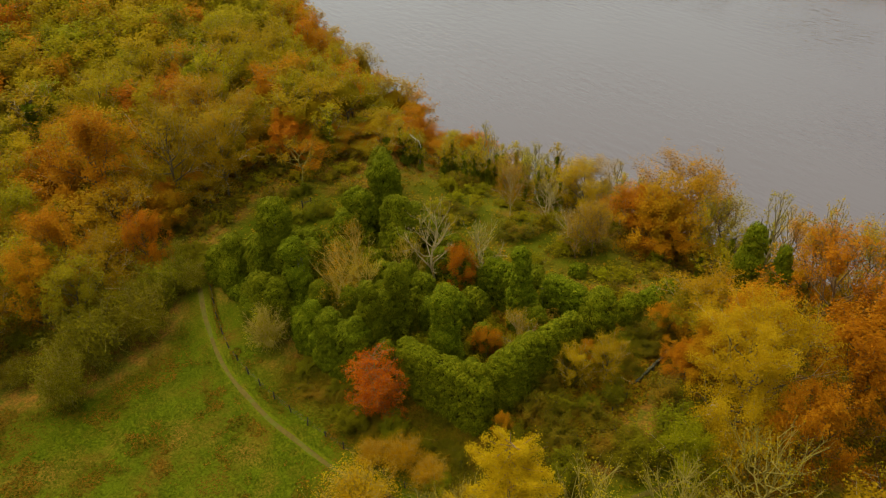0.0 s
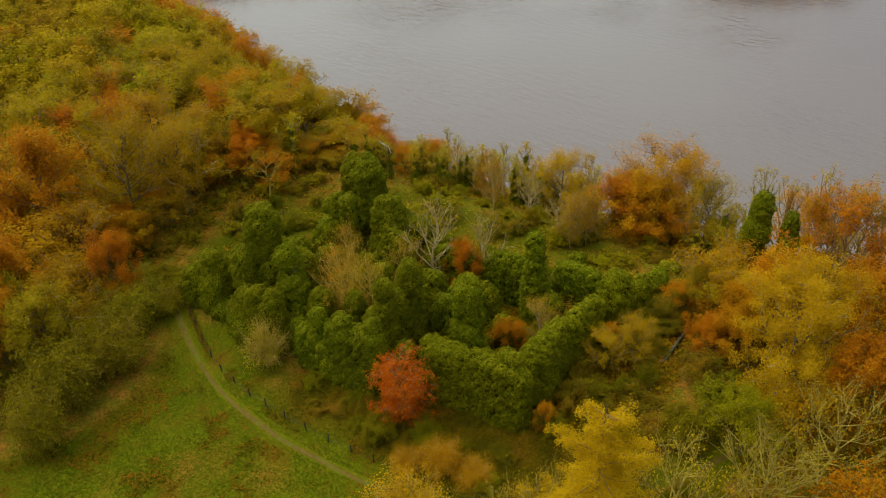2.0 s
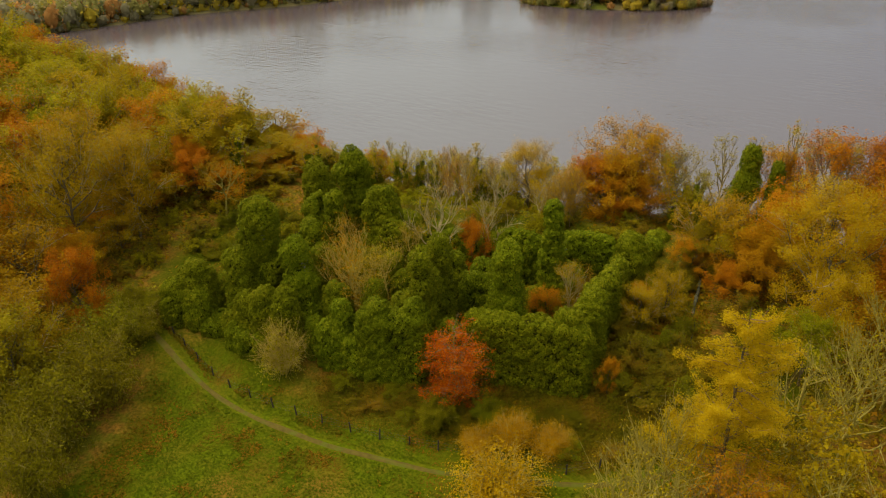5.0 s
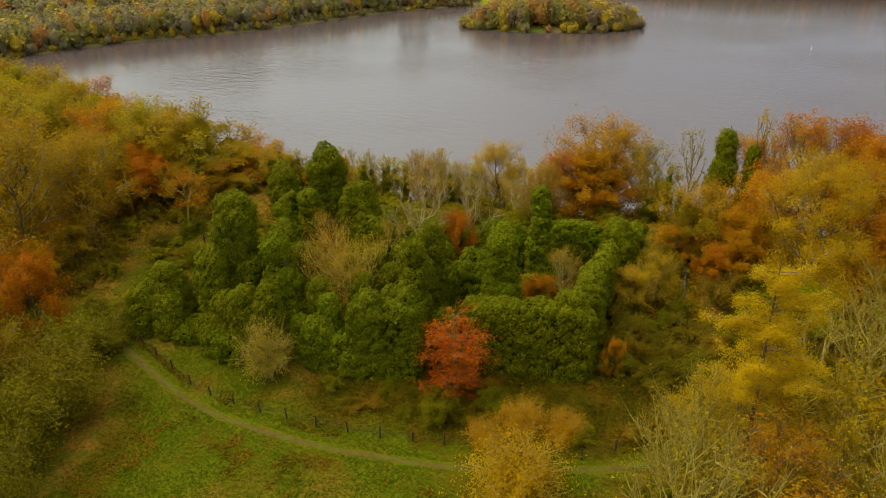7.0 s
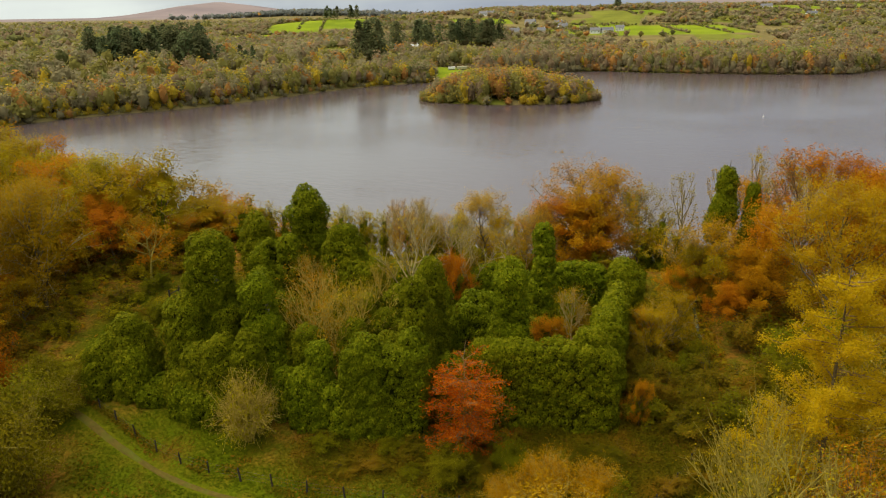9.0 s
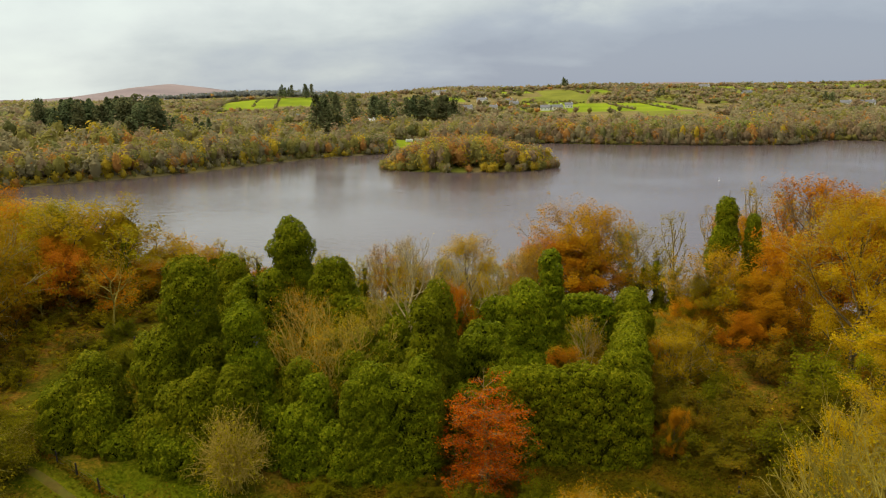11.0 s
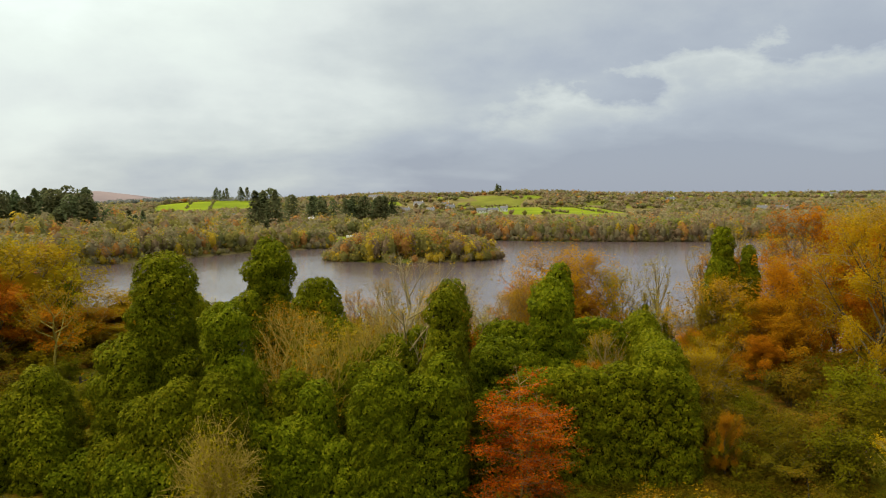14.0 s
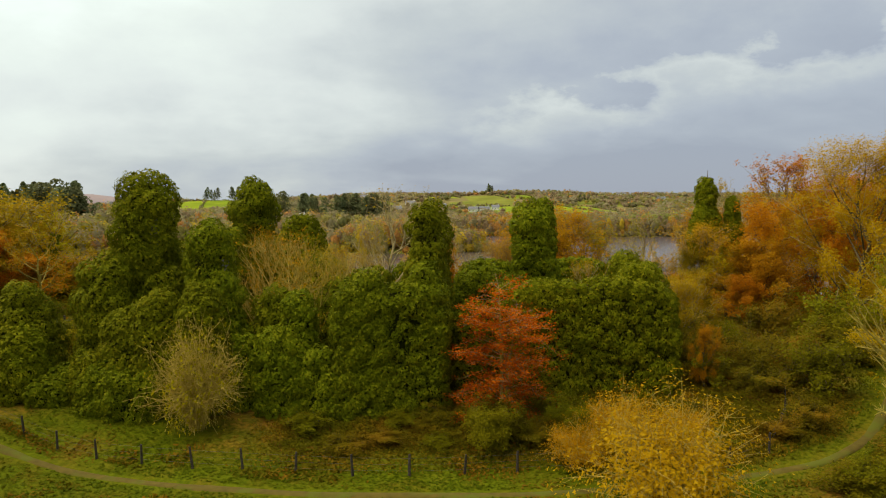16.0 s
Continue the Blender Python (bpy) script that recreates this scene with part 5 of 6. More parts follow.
for i in range(30):      # ivy-wrapped stems in clumps towards the shore
    cx, cy = ((-31, 99), (-24, 104), (-12, 107), (-8, 108), (-36, 97), (28, 98))[i % 6]
    x, y = cx + rng.normal() * 2.4, cy + rng.normal() * 2.0
    tree(str(rng.choice(["ivied0", "ivied1"])), x, y, gz(x, y) + rng.uniform(6.0, 10.0), rng.uniform(1.5, 2.2), group="ivy-wrapped stems near the shore")
tree("ivied1", -34.3, 96.0, gz(-34.3, 96.0) + 7.4, 1.6, "snapped stem wrapped in green ivy")
rng = np.random.default_rng(78)
for i in range(14):      # bare saplings between the ruin and the shore
    x, y = rng.uniform(-26, 14), rng.uniform(84, 112)
    tree(str(rng.choice(["brownbare0", "brownbare1", "skeleton0", "bare0"])), x, y, gz(x, y) + rng.uniform(6.5, 10.5), rng.uniform(2.0, 3.0), group="bare saplings behind the ruin")
rng = np.random.default_rng(77)
for i in range(54):      # bare and ivied stems along the shore
    x = -40 + i * 1.3 + rng.uniform(-1, 1)
    y = 113 + rng.uniform(-5, 6)
    if 5 < x < 30 and y < 112:
        continue
    tree(rng.choice(["ivied0", "ivied1", "ivied0", "pole0", "pole1"]), x, y, rng.uniform(-2.0, 3.6), rng.uniform(1.7, 2.6), group="trees along the lake shore")
for x, y, top, R, key in ((-42, 99, 5, 4, "beech0"), (-36, 104, 2.5, 3.4, "beech1"), (-46, 106, 4, 4.4, "beech0"), (-31, 100, 5, 2.6, "ivied1"), (-28, 106, 3, 2.4, "ivied0"), (-34, 110, 2, 3, "beech1"), (-50, 112, 4, 4, "far_beech"), (-40, 92, 9, 3, "ivied1")):
    tree(key, x, y, top, R)
for i in range(9):
    tree(rng.choice(["pole0", "pole1"]), 31 + i * 4.4 + rng.uniform(-1, 1), 104 + rng.uniform(-6, 8), rng.uniform(11, 19), rng.uniform(2.2, 3.2), group="bare birches behind the wood")


for k, (x, y, masses) in enumerate((
    (34.1, 87.6, [(34.1, 87.6, 17.6, 1.5, 1.4, 2.4, 0, 12.0), (34.0, 87.5, 14.2, 2.1, 1.9, 2.3, 0, 8.6), (33.2, 87.4, 11.4, 1.9, 1.8, 2.3, 0, 6.6)]),
    (38.0, 88.6, [(38.0, 88.6, 15.2, 1.1, 1.1, 2.3, 0, 10.5), (38.1, 88.6, 12.4, 1.5, 1.4, 2.3, 0, 7.0), (37.6, 88.4, 9.0, 1.5, 1.4, 2.3, 0, 4.0)]),
)):
    root = tagged(new("ivy_clad_tree"), "tree whose upright trunk is hidden in thick green ivy", "tree")
    top = masses[0][2]
    V, F = tubes([(x, y, gz(x, y) - 0.3, x, y, top * 0.6, 0.3, 0.2), (x, y, top * 0.6, x + 0.2, y, top + 0.8, 0.2, 0.03)], 7)
    part_of("trunk", mesh_of("trunk", V, [(F, 0)], [BARK], True), root)
    V, groups = join([q for j, ms in enumerate(masses) for q in leafy_mass(*ms[:7], bottom=ms[7], seed=600 + 10 * k + j, rough=0.35)])
    part_of("ivy", mesh_of("ivy", V, groups, [IVY, IVY_SHADE]), root, "thick green ivy coat")


def wood(spots, pick, seed, tops, radii, group, keep):
    rng = np.random.default_rng(seed)
    for x, y in spots:
        jx, jy = x + rng.uniform(-2.6, 2.6), y + rng.uniform(-2.6, 2.6)
        h, rad, u = rng.uniform(*tops), rng.uniform(*radii), rng.uniform()
        if keep(jx, jy):
            names, odds = pick(jx, jy, noise.noise(Vector((jx * 0.05, jy * 0.05, seed))))
            if -78 < jx < 0 and jy > 74:      # the wood drops towards the water
                h *= 0.45 if jx > -56 and jy > 88 else 0.90
            tree(names[int(np.searchsorted(np.cumsum(odds) / sum(odds), u))], jx, jy, gz(jx, jy) + h, rad, group=group)


def left_keep(x, y):
    near = float(np.interp(x, NEAR_X, NEAR_Y))
    edge = float(np.interp(y, [0, 13, 22, 30, 39, 46, 55, 62, 70, 80, 90, 100, 140], [-46, -44, -40, -40, -43, -50, -54, -55, -56, -54, -48, -42, -36]))
    spare = [(-66.5, 46.5, 6), (-59.5, 56.5, 5), (-55, 64, 5), (-54.5, 79, 3.5), (-45.6, 42, 4)]
    return x < edge and y > -0.42 * x - 10 and y < near - 3 and all(math.hypot(x - a, y - b) > r for a, b, r in spare)


FAR_FORMS = ("far_beech", "far_beech_b", "far_rust", "far_olive", "far_olive_b", "far_green", "far_yellow")


def left_pick(x, y, v):
    shore = float(np.interp(x, NEAR_X, NEAR_Y)) - y
    if x < -112:
        return ("dim_beech", "dim_olive", "dim_green", "dim_amber"), (4, 1, 0.5, 1.5) if shore < 26 else ((1.2, 3, 1.0, 2.0) if v > 0.2 else (0.4, 4, 1.2, 1.2))
    if y < 38 and x > -72:
        return ("green0", "green1", "olive0", "olive1", "brushy0", "beech0"), (2, 2, 1.5, 1.5, 1, 0.4)
    if shore < 24 or (x < -57 and y < 52 and v > -0.2):
        return FAR_FORMS, (4, 4, 0.2, 2, 2, 0.7, 1.6)
    if x > -80 and y > 40:
        return ("brushy0", "brushy1", "olive0", "olive1", "far_yellow", "far_olive", "ivied0", "far_olive_b"), (3, 1.4, 2, 2, 1, 1.5, 0.7, 1.5)
    forms = FAR_FORMS + ("ivied1",)
    if v > 0.26:
        return forms, (2.2, 2.2, 0.2, 2, 2, 0.8, 2.5, 0.4)
    return forms, (0.35, 0.35, 0.05, 4, 4, 1.2, 2.5, 0.7)


wood([(x, y) for x in np.arange(-236, -36, 7.8) for y in np.arange(4, 200, 7.8)], left_pick, 3, (10, 16.5), (4.7, 6.6), "wood beside the lake", left_keep)


def right_keep(x, y):
    edge = float(np.interp(y, [0, 20, 36, 44, 52, 60, 70, 84, 96, 120], [24, 29, 33, 38, 42, 36, 33, 36, 36, 34]))
    spare = [(30.4, 34, 6), (40.5, 66.5, 7.5), (44.6, 87.5, 6), (26, 19.5, 6), (37, 40, 4), (34.1, 87.6, 3)]
    return x > edge and (x > 55 or y < 37) and y < float(np.interp(x, NEAR_X, NEAR_Y)) - 4 and all(math.hypot(x - a, y - b) > r for a, b, r in spare)


def right_pick(x, y, v):
    if x > 56:
        return FAR_FORMS, (2, 2, 1, 2, 2, 0.5, 3)
    names = ("olive0", "gaunt1", "yellow0", "yellow1", "gaunt0", "beech0", "beech1", "brownbare0", "brushy0")
    if y < 52:
        return names, (0.8, 2.8, 0.3, 0.3, 2.8, 0.8, 0.8, 2.2, 1.2)
    if y < 74:
        return names, (0.8, 1, 1.4, 1.4, 0.6, 2.4, 1.6, 2.4, 0.8)
    return names, (1, 1, 0.4, 0.4, 0.5, 3, 3, 1.5, 1.5)


wood([(x, y) for x in np.arange(25, 84, 7.2) for y in np.arange(12, 120, 7.2)], right_pick, 9, (11, 16), (4.2, 5.6), "wood beside the field", right_keep)

# shrubs through the ruin and its surroundings: x and y range, count, height and radius ranges
rng = np.random.default_rng(41)
for x0, x1, y0, y1, n, hs, rs, forms in (
    (-25, 16, 50, 74, 38, (2.5, 5.0), (1.6, 2.6), ("shrub0", "shrub1", "brownshrub0", "shrub0")),
    (-12, 29, 40.6, 45.5, 30, (0.7, 1.6), (1.1, 1.8), ("scrub0", "scrub1", "scrub1")),
    (20.5, 28, 46, 80, 26, (1.2, 3.6), (1.3, 2.2), ("scrub0", "scrub1", "scrub1")),
    (-30, 20, 76, 98, 52, (1.4, 3.8), (1.5, 2.6), ("shrub0", "shrub1", "brownshrub1")),
    (-34, 34, 103, 119, 36, (2.0, 4.5), (1.6, 2.6), ("shrub1", "brownshrub0", "brownshrub1")),
    (29, 40, 41, 62, 24, (2.2, 5.0), (2.0, 3.0), ("scrub0", "scrub1", "scrub1")),
    (20.5, 29, 41, 58, 14, (1.4, 3.0), (1.6, 2.4), ("scrub0", "scrub1", "scrub1")),
    (-54, -43, 52, 94, 26, (1.0, 2.8), (1.5, 2.5), ("shrub0", "brownshrub1", "shrub1")),
    (30, 52, 97, 114, 20, (2.5, 6.0), (2.0, 3.2), ("scrub0", "scrub1", "brownshrub0")),
    (-46, -30, 53, 80, 22, (1.0, 2.8), (1.3, 2.2), ("scrub0", "shrub1", "scrub0")),
    (-50, -40, 10, 50, 24, (2.0, 4.8), (2.0, 3.4), ("willow0", "willow1", "scrub0")),
    (22, 34, 12, 40, 20, (1.6, 4.0), (1.6, 2.8), ("scrub0", "scrub1", "willow1")),
):
    for i in range(n):
        x, y = rng.uniform(x0, x1), rng.uniform(y0, y1)
        if dist_to(PATH_LINE, np.array([x]), np.array([y]))[0] > 2.6:
            tree(str(rng.choice(forms)), x, y, gz(x, y) + rng.uniform(*hs), rng.uniform(*rs), group="shrubs round the ruin")


# ---- undergrowth and grass ----
def scatter(name, label, cat, n, box, keep, lift, size, mat, seed, up=0.6, droop=0.3):
    rng = np.random.default_rng(seed)
    x, y = rng.uniform(box[0], box[1], n), rng.uniform(box[2], box[3], n)
    w = keep(x, y)
    k = rng.uniform(size=n) < w
    x, y, w = x[k], y[k], w[k]
    bump_ = np.array([noise.noise(Vector((a * 0.45, b * 0.45, seed))) for a, b in zip(x, y)])
    z = height(x, y) + np.clip(lift * w * (0.35 + 0.9 * bump_), 0.02, None) * rng.uniform(0.3, 1, len(x)) + 0.06
    V, F = sprays(np.stack([x, y, z], axis=1), rng.normal(size=(len(x), 3)) * 0.45 + np.array([0, 0, up]), size, rng, droop)
    tagged(new(name, mesh_of(name, V, [(F, 0)], [mat])), label, cat, kind="stuff")


def bramble_keep(x, y):
    m = meadow_mask(x, y)
    strip = ss(37.2, 38.6, y) * ss(50.5, 48.5, y) * ss(-15, -9, x) * ss(31, 27, x)
    side = ss(17.5, 19.5, x) * ss(32, 29, x) * ss(42, 46, y) * ss(84, 76, y)
    inner = ss(-28, -25, x) * ss(20, 17, x) * ss(47, 50, y) * ss(80, 74, y) * 0.8
    left = ss(-44, -50, x) + ss(-46, -40, x) * ss(-26, -30, x) * ss(50, 56, y) * ss(92, 84, y)
    right = ss(22, 27, x) * ss(44, 40, y) + ss(33, 37, x)
    shore = ss(76, 82, y) * ss(-45, -35, x) * (0.5 + 0.5 * ss(98, 106, y))
    near = np.interp(x, NEAR_X, NEAR_Y)
    return np.clip(np.maximum.reduce([strip, side, inner, left, right, shore]), 0, 1) * (1 - 0.8 * m) * (y < near - 2) * (dist_to(PATH_LINE, x, y) > 1.2)


def front_strip(x, y):
    return (y < 50) & (x > -17) & (x < 32) & (y > 36)


scatter("undergrowth", "tangled brambles and low scrub in green and brown", "undergrowth", 110000, (-110, 75, 8, 124), lambda x, y: bramble_keep(x, y) * ~front_strip(x, y), 1.7, 0.5, BRAMBLE, 31, 0.9)
scatter("brambles", "low brown and green brambles round the ruin", "brambles", 70000, (-28, 32, 37.5, 82), lambda x, y: bramble_keep(x, y) * ~front_strip(x, y), 1.1, 0.36, BRAMBLE, 33, 0.9)
scatter("rough_growth", "dead grass, docks and low brambles before the ivy wall", "undergrowth", 140000, (-17, 32, 37, 50), bramble_keep, 0.9, 0.17, DOCK, 34, 0.7)


def grass_keep(x, y):
    return meadow_mask(x, y) * ss(4, 12, y) * (dist_to(PATH_LINE, x, y) > 0.55)


scatter("grass", "rough green meadow grass with brown tufts", "grass", 300000, (-48, 45, 4, 92), grass_keep, 0.09, 0.16, GRASSBLADE, 32, 1.6, -0.4)


def tuft_keep(x, y):
    """Brown bracken and dock in drifts over the field, thickest towards the bushes."""
    v = np.array([noise.noise(Vector((a * 0.16, b * 0.16, 3.0))) + 0.5 * noise.noise(Vector((a * 0.5, b * 0.5, 7.0))) for a, b in zip(x, y)])
    edge = ss(9, 1, x - np.interp(y, MEADOW_EDGE_Y, MEADOW_EDGE_X))
    return np.clip(ss(0.04, 0.34, v) + 0.9 * edge * ss(-0.4, 0.1, v), 0, 1) * meadow_mask(x, y) * (y < 41) * (dist_to(PATH_LINE, x, y) > 1.4)


scatter("bracken", "drifts of brown dead bracken and dock in the field", "bracken", 90000, (-48, 24, 4, 41), tuft_keep, 0.35, 0.25, BRACKEN, 35, 0.8)


def fence_foot(x, y):
    v = np.array([noise.noise(Vector((a * 0.22, b * 0.22, 5.0))) for a, b in zip(x, y)])
    west, east = ss(-24, -30, x), ss(-16, -10, x) * ss(0.0, 0.3, v)
    d = dist_to(FENCE_LINE, x, y)
    return np.clip(ss(0.55, 0.15, d) * west + 0.5 * ss(1.3, 0.3, d) * east, 0, 1) * ss(30, 26, x)


scatter("fence_growth", "dark dead grass and brambles along the foot of the fence", "undergrowth", 260000, (-45, 30, 36, 62), fence_foot, 0.7, 0.17, BRACKEN, 36, 0.5)


# ---- fences ----
def build_fence():
    root = tagged(new("fence"), "post and wire fence of dark weathered posts along the path", "fence", kind="structure")
    pts = smooth_line(FENCE_LINE, 0.4)
    spots, run = [pts[0]], 0.0
    for a, b in zip(pts, pts[1:]):
        run += math.dist(a, b)
        if run > 3.2:
            spots.append(b)
            run = 0.0
    bm = block((0.16, 0.16, 1.75), 0.025)
    for v in bm.verts:
        if v.co.z > 0.8:
            v.co.x *= 0.75
            v.co.y *= 0.75
    me = bpy.data.meshes.new("post")
    bm.to_mesh(me)
    bm.free()
    me.materials.append(WOODPOST)
    rng = np.random.default_rng(8)
    tops = []
    for x, y in spots:
        p = part_of("post", me, root)
        p.matrix_basis = pose(x, y, gz(x, y) + 0.52 + rng.uniform(-0.06, 0.06), rng.normal() * 3, rng.normal() * 3, rng.uniform(0, 90))
        tops.append((x, y, gz(x, y)))
    for h in (0.35, 0.75, 1.15):
        segs = [(a[0], a[1], a[2] + h, b[0], b[1], b[2] + h, 0.005, 0.005) for a, b in zip(tops, tops[1:])]
        V, F = tubes(segs, 3)
        part_of("wire", mesh_of("wire", V, [(F, 0)], [WIRE]), root, "thin steel fence wire")


build_fence()


def broken_tree():
    """A snapped pale trunk near the shore, its top hanging."""
    x, y = -34.3, 95.8
    z = gz(x, y)
    root = tagged(new("broken_tree"), "snapped pale dead trunk with hanging splintered limbs", "dead tree")
    V, F = tubes([(x, y, z - 0.2, x + 0.15, y, z + 3.4, 0.2, 0.17), (x + 0.15, y, z + 3.4, x + 0.1, y + 0.1, z + 6.6, 0.17, 0.13)], 7)
    part_of("trunk", mesh_of("trunk", V, [(F, 0)], [BARK], True), root)
    z += 6.5
    V, F = tubes([(x + 0.1, y + 0.1, z, x - 1.5, y - 0.2, z + 0.7, 0.15, 0.10), (x - 1.5, y - 0.2, z + 0.7, x - 2.0, y - 0.3, z + 1.2, 0.10, 0.04), (x + 0.1, y + 0.1, z, x + 0.9, y - 0.3, z - 1.1, 0.13, 0.05), (x - 0.7, y, z + 0.35, x - 0.6, y - 0.4, z - 0.5, 0.07, 0.02)], 6)
    part_of("limb", mesh_of("limb", V, [(F, 0)], [PALEBARK], True), root, "splintered white limbs")


broken_tree()


def build_gate():
    root = tagged(new("gate"), "old wooden gate posts with a single rail in the glade", "gate")
    for x, y in ((-40.8, 70.2), (-40.4, 72.0)):
        part("post", block((0.2, 0.2, 1.9), 0.03), WOODPOST, root, "", pose(x, y, gz(x, y) + 0.65, 0, 0, 12))
    part("rail", block((0.08, 1.9, 0.12), 0.02), WOODPOST, root, "", pose(-40.6, 71.1, gz(-40.6, 71.1) + 1.0, 0, 0, -12))


build_gate()


def build_low_wall():
    root = tagged(new("boundary_wall"), "low dark mossy stone wall running towards the lake", "wall", kind="structure")
    rng = np.random.default_rng(4)
    y = 67.5
    while y < 92:
        ln = rng.uniform(0.7, 1.2)
        x = 29.1 + 0.5 * math.sin(y * 0.35) * 0.6
        part("stone", block((rng.uniform(0.28, 0.42), ln, rng.uniform(0.6, 0.95)), 0.09), MOSSSTONE, root, "", pose(x, y + ln / 2, gz(x, y) + 0.4, 0, rng.normal() * 3, rng.normal() * 5))
        y += ln


build_low_wall()


# ---- across the water ----
def far_trees(name, label, rows, seed, quads=66, body=True, spray=0.29):
    """Many distant trees as one body: rows of x, y, ground, height, radius, tint."""
    rng = np.random.default_rng(seed)
    rows = np.array(rows, dtype=float)
    # every tint lifted by a pale grey-brown, in place of haze over the water
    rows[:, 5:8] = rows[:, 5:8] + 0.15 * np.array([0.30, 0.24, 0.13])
    n = len(rows)
    d = unit(rng.normal(size=(n, quads, 3)) + np.array([0, -0.35, 0.35]))
    rad = rng.uniform(0.66, 1.12, (n, quads, 1))
    wob = 1 + 0.24 * np.sin(d[:, :, :1] * 5 + rows[:, None, :1]) * np.cos(d[:, :, 1:2] * 6 + rows[:, None, 1:2])
    h, r = rows[:, 3], rows[:, 4]
    semi = np.stack([r, r, h * 0.5], axis=1)[:, None]
    c = np.stack([rows[:, 0], rows[:, 1], rows[:, 2] + h * 0.5], axis=1)[:, None]
    P = (c + d * rad * wob * semi).reshape(-1, 3)
    V, F = sprays(P, d.reshape(-1, 3) * 0.9 + rng.normal(size=P.shape) * 0.35 + np.array([0, 0, 0.25]), 1.0, rng, 0.1, 0.40)
    s = np.repeat(r * spray, quads)[:, None, None]
    V = ((V.reshape(-1, 3, 3) - P[:, None]) * s + P[:, None]).reshape(-1, 3)
    shade = np.repeat(rows[:, 5:8], quads, axis=0)
    other = rng.permutation(n)[rng.integers(0, n, n * quads)]
    shade = np.where(rng.uniform(size=(n * quads, 1)) < 0.12, rows[other, 5:8], shade)
    tint = np.repeat(shade, 3, axis=0) * np.repeat(rng.uniform(0.80, 1.18, (n * quads, 1)), 3, axis=0)
    us, vs = (6, 4) if quads > 30 else (5, 3)
    a, b = np.meshgrid(np.arange(us) * 2 * np.pi / us, np.linspace(-1.4, 1.4, vs))
    o = np.stack([np.cos(b) * np.cos(a), np.cos(b) * np.sin(a), np.sin(b)], axis=-1).reshape(1, -1, 3)
    Q = (c + o * semi * 0.74 * rng.uniform(0.8, 1.1, (n, us * vs, 1))).reshape(-1, 3)
    j, i = np.meshgrid(np.arange(vs - 1), np.arange(us), indexing="ij")
    G = np.stack([j * us + i, j * us + (i + 1) % us, (j + 1) * us + (i + 1) % us, (j + 1) * us + i], axis=-1).reshape(-1, 4)
    G = (G[None] + (np.arange(n) * us * vs)[:, None, None]).reshape(-1, 4)
    VV, groups = join([(V, F, 0), (Q, G, 0)] if body else [(V, F, 0)])
    me = mesh_of(name, VV, groups, [FARLEAF_HAZED])
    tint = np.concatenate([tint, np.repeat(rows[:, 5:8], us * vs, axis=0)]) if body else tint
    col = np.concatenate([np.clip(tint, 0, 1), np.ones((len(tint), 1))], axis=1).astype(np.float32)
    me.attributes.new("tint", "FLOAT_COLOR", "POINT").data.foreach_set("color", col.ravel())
    tagged(new(name, me), label, "woodland", kind="stuff")


# far leaf tones; GREY, BROWN and MOSS are greyed and blued with haze
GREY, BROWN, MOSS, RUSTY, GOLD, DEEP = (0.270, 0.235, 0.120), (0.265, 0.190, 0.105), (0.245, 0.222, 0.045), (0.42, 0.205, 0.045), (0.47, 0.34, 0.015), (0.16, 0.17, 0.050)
# the plantation's second tone is conifer green with blue-grey haze painted in
PINE, FOREST_HAZED = (0.23, 0.26, 0.055), (0.17, 0.19, 0.18)


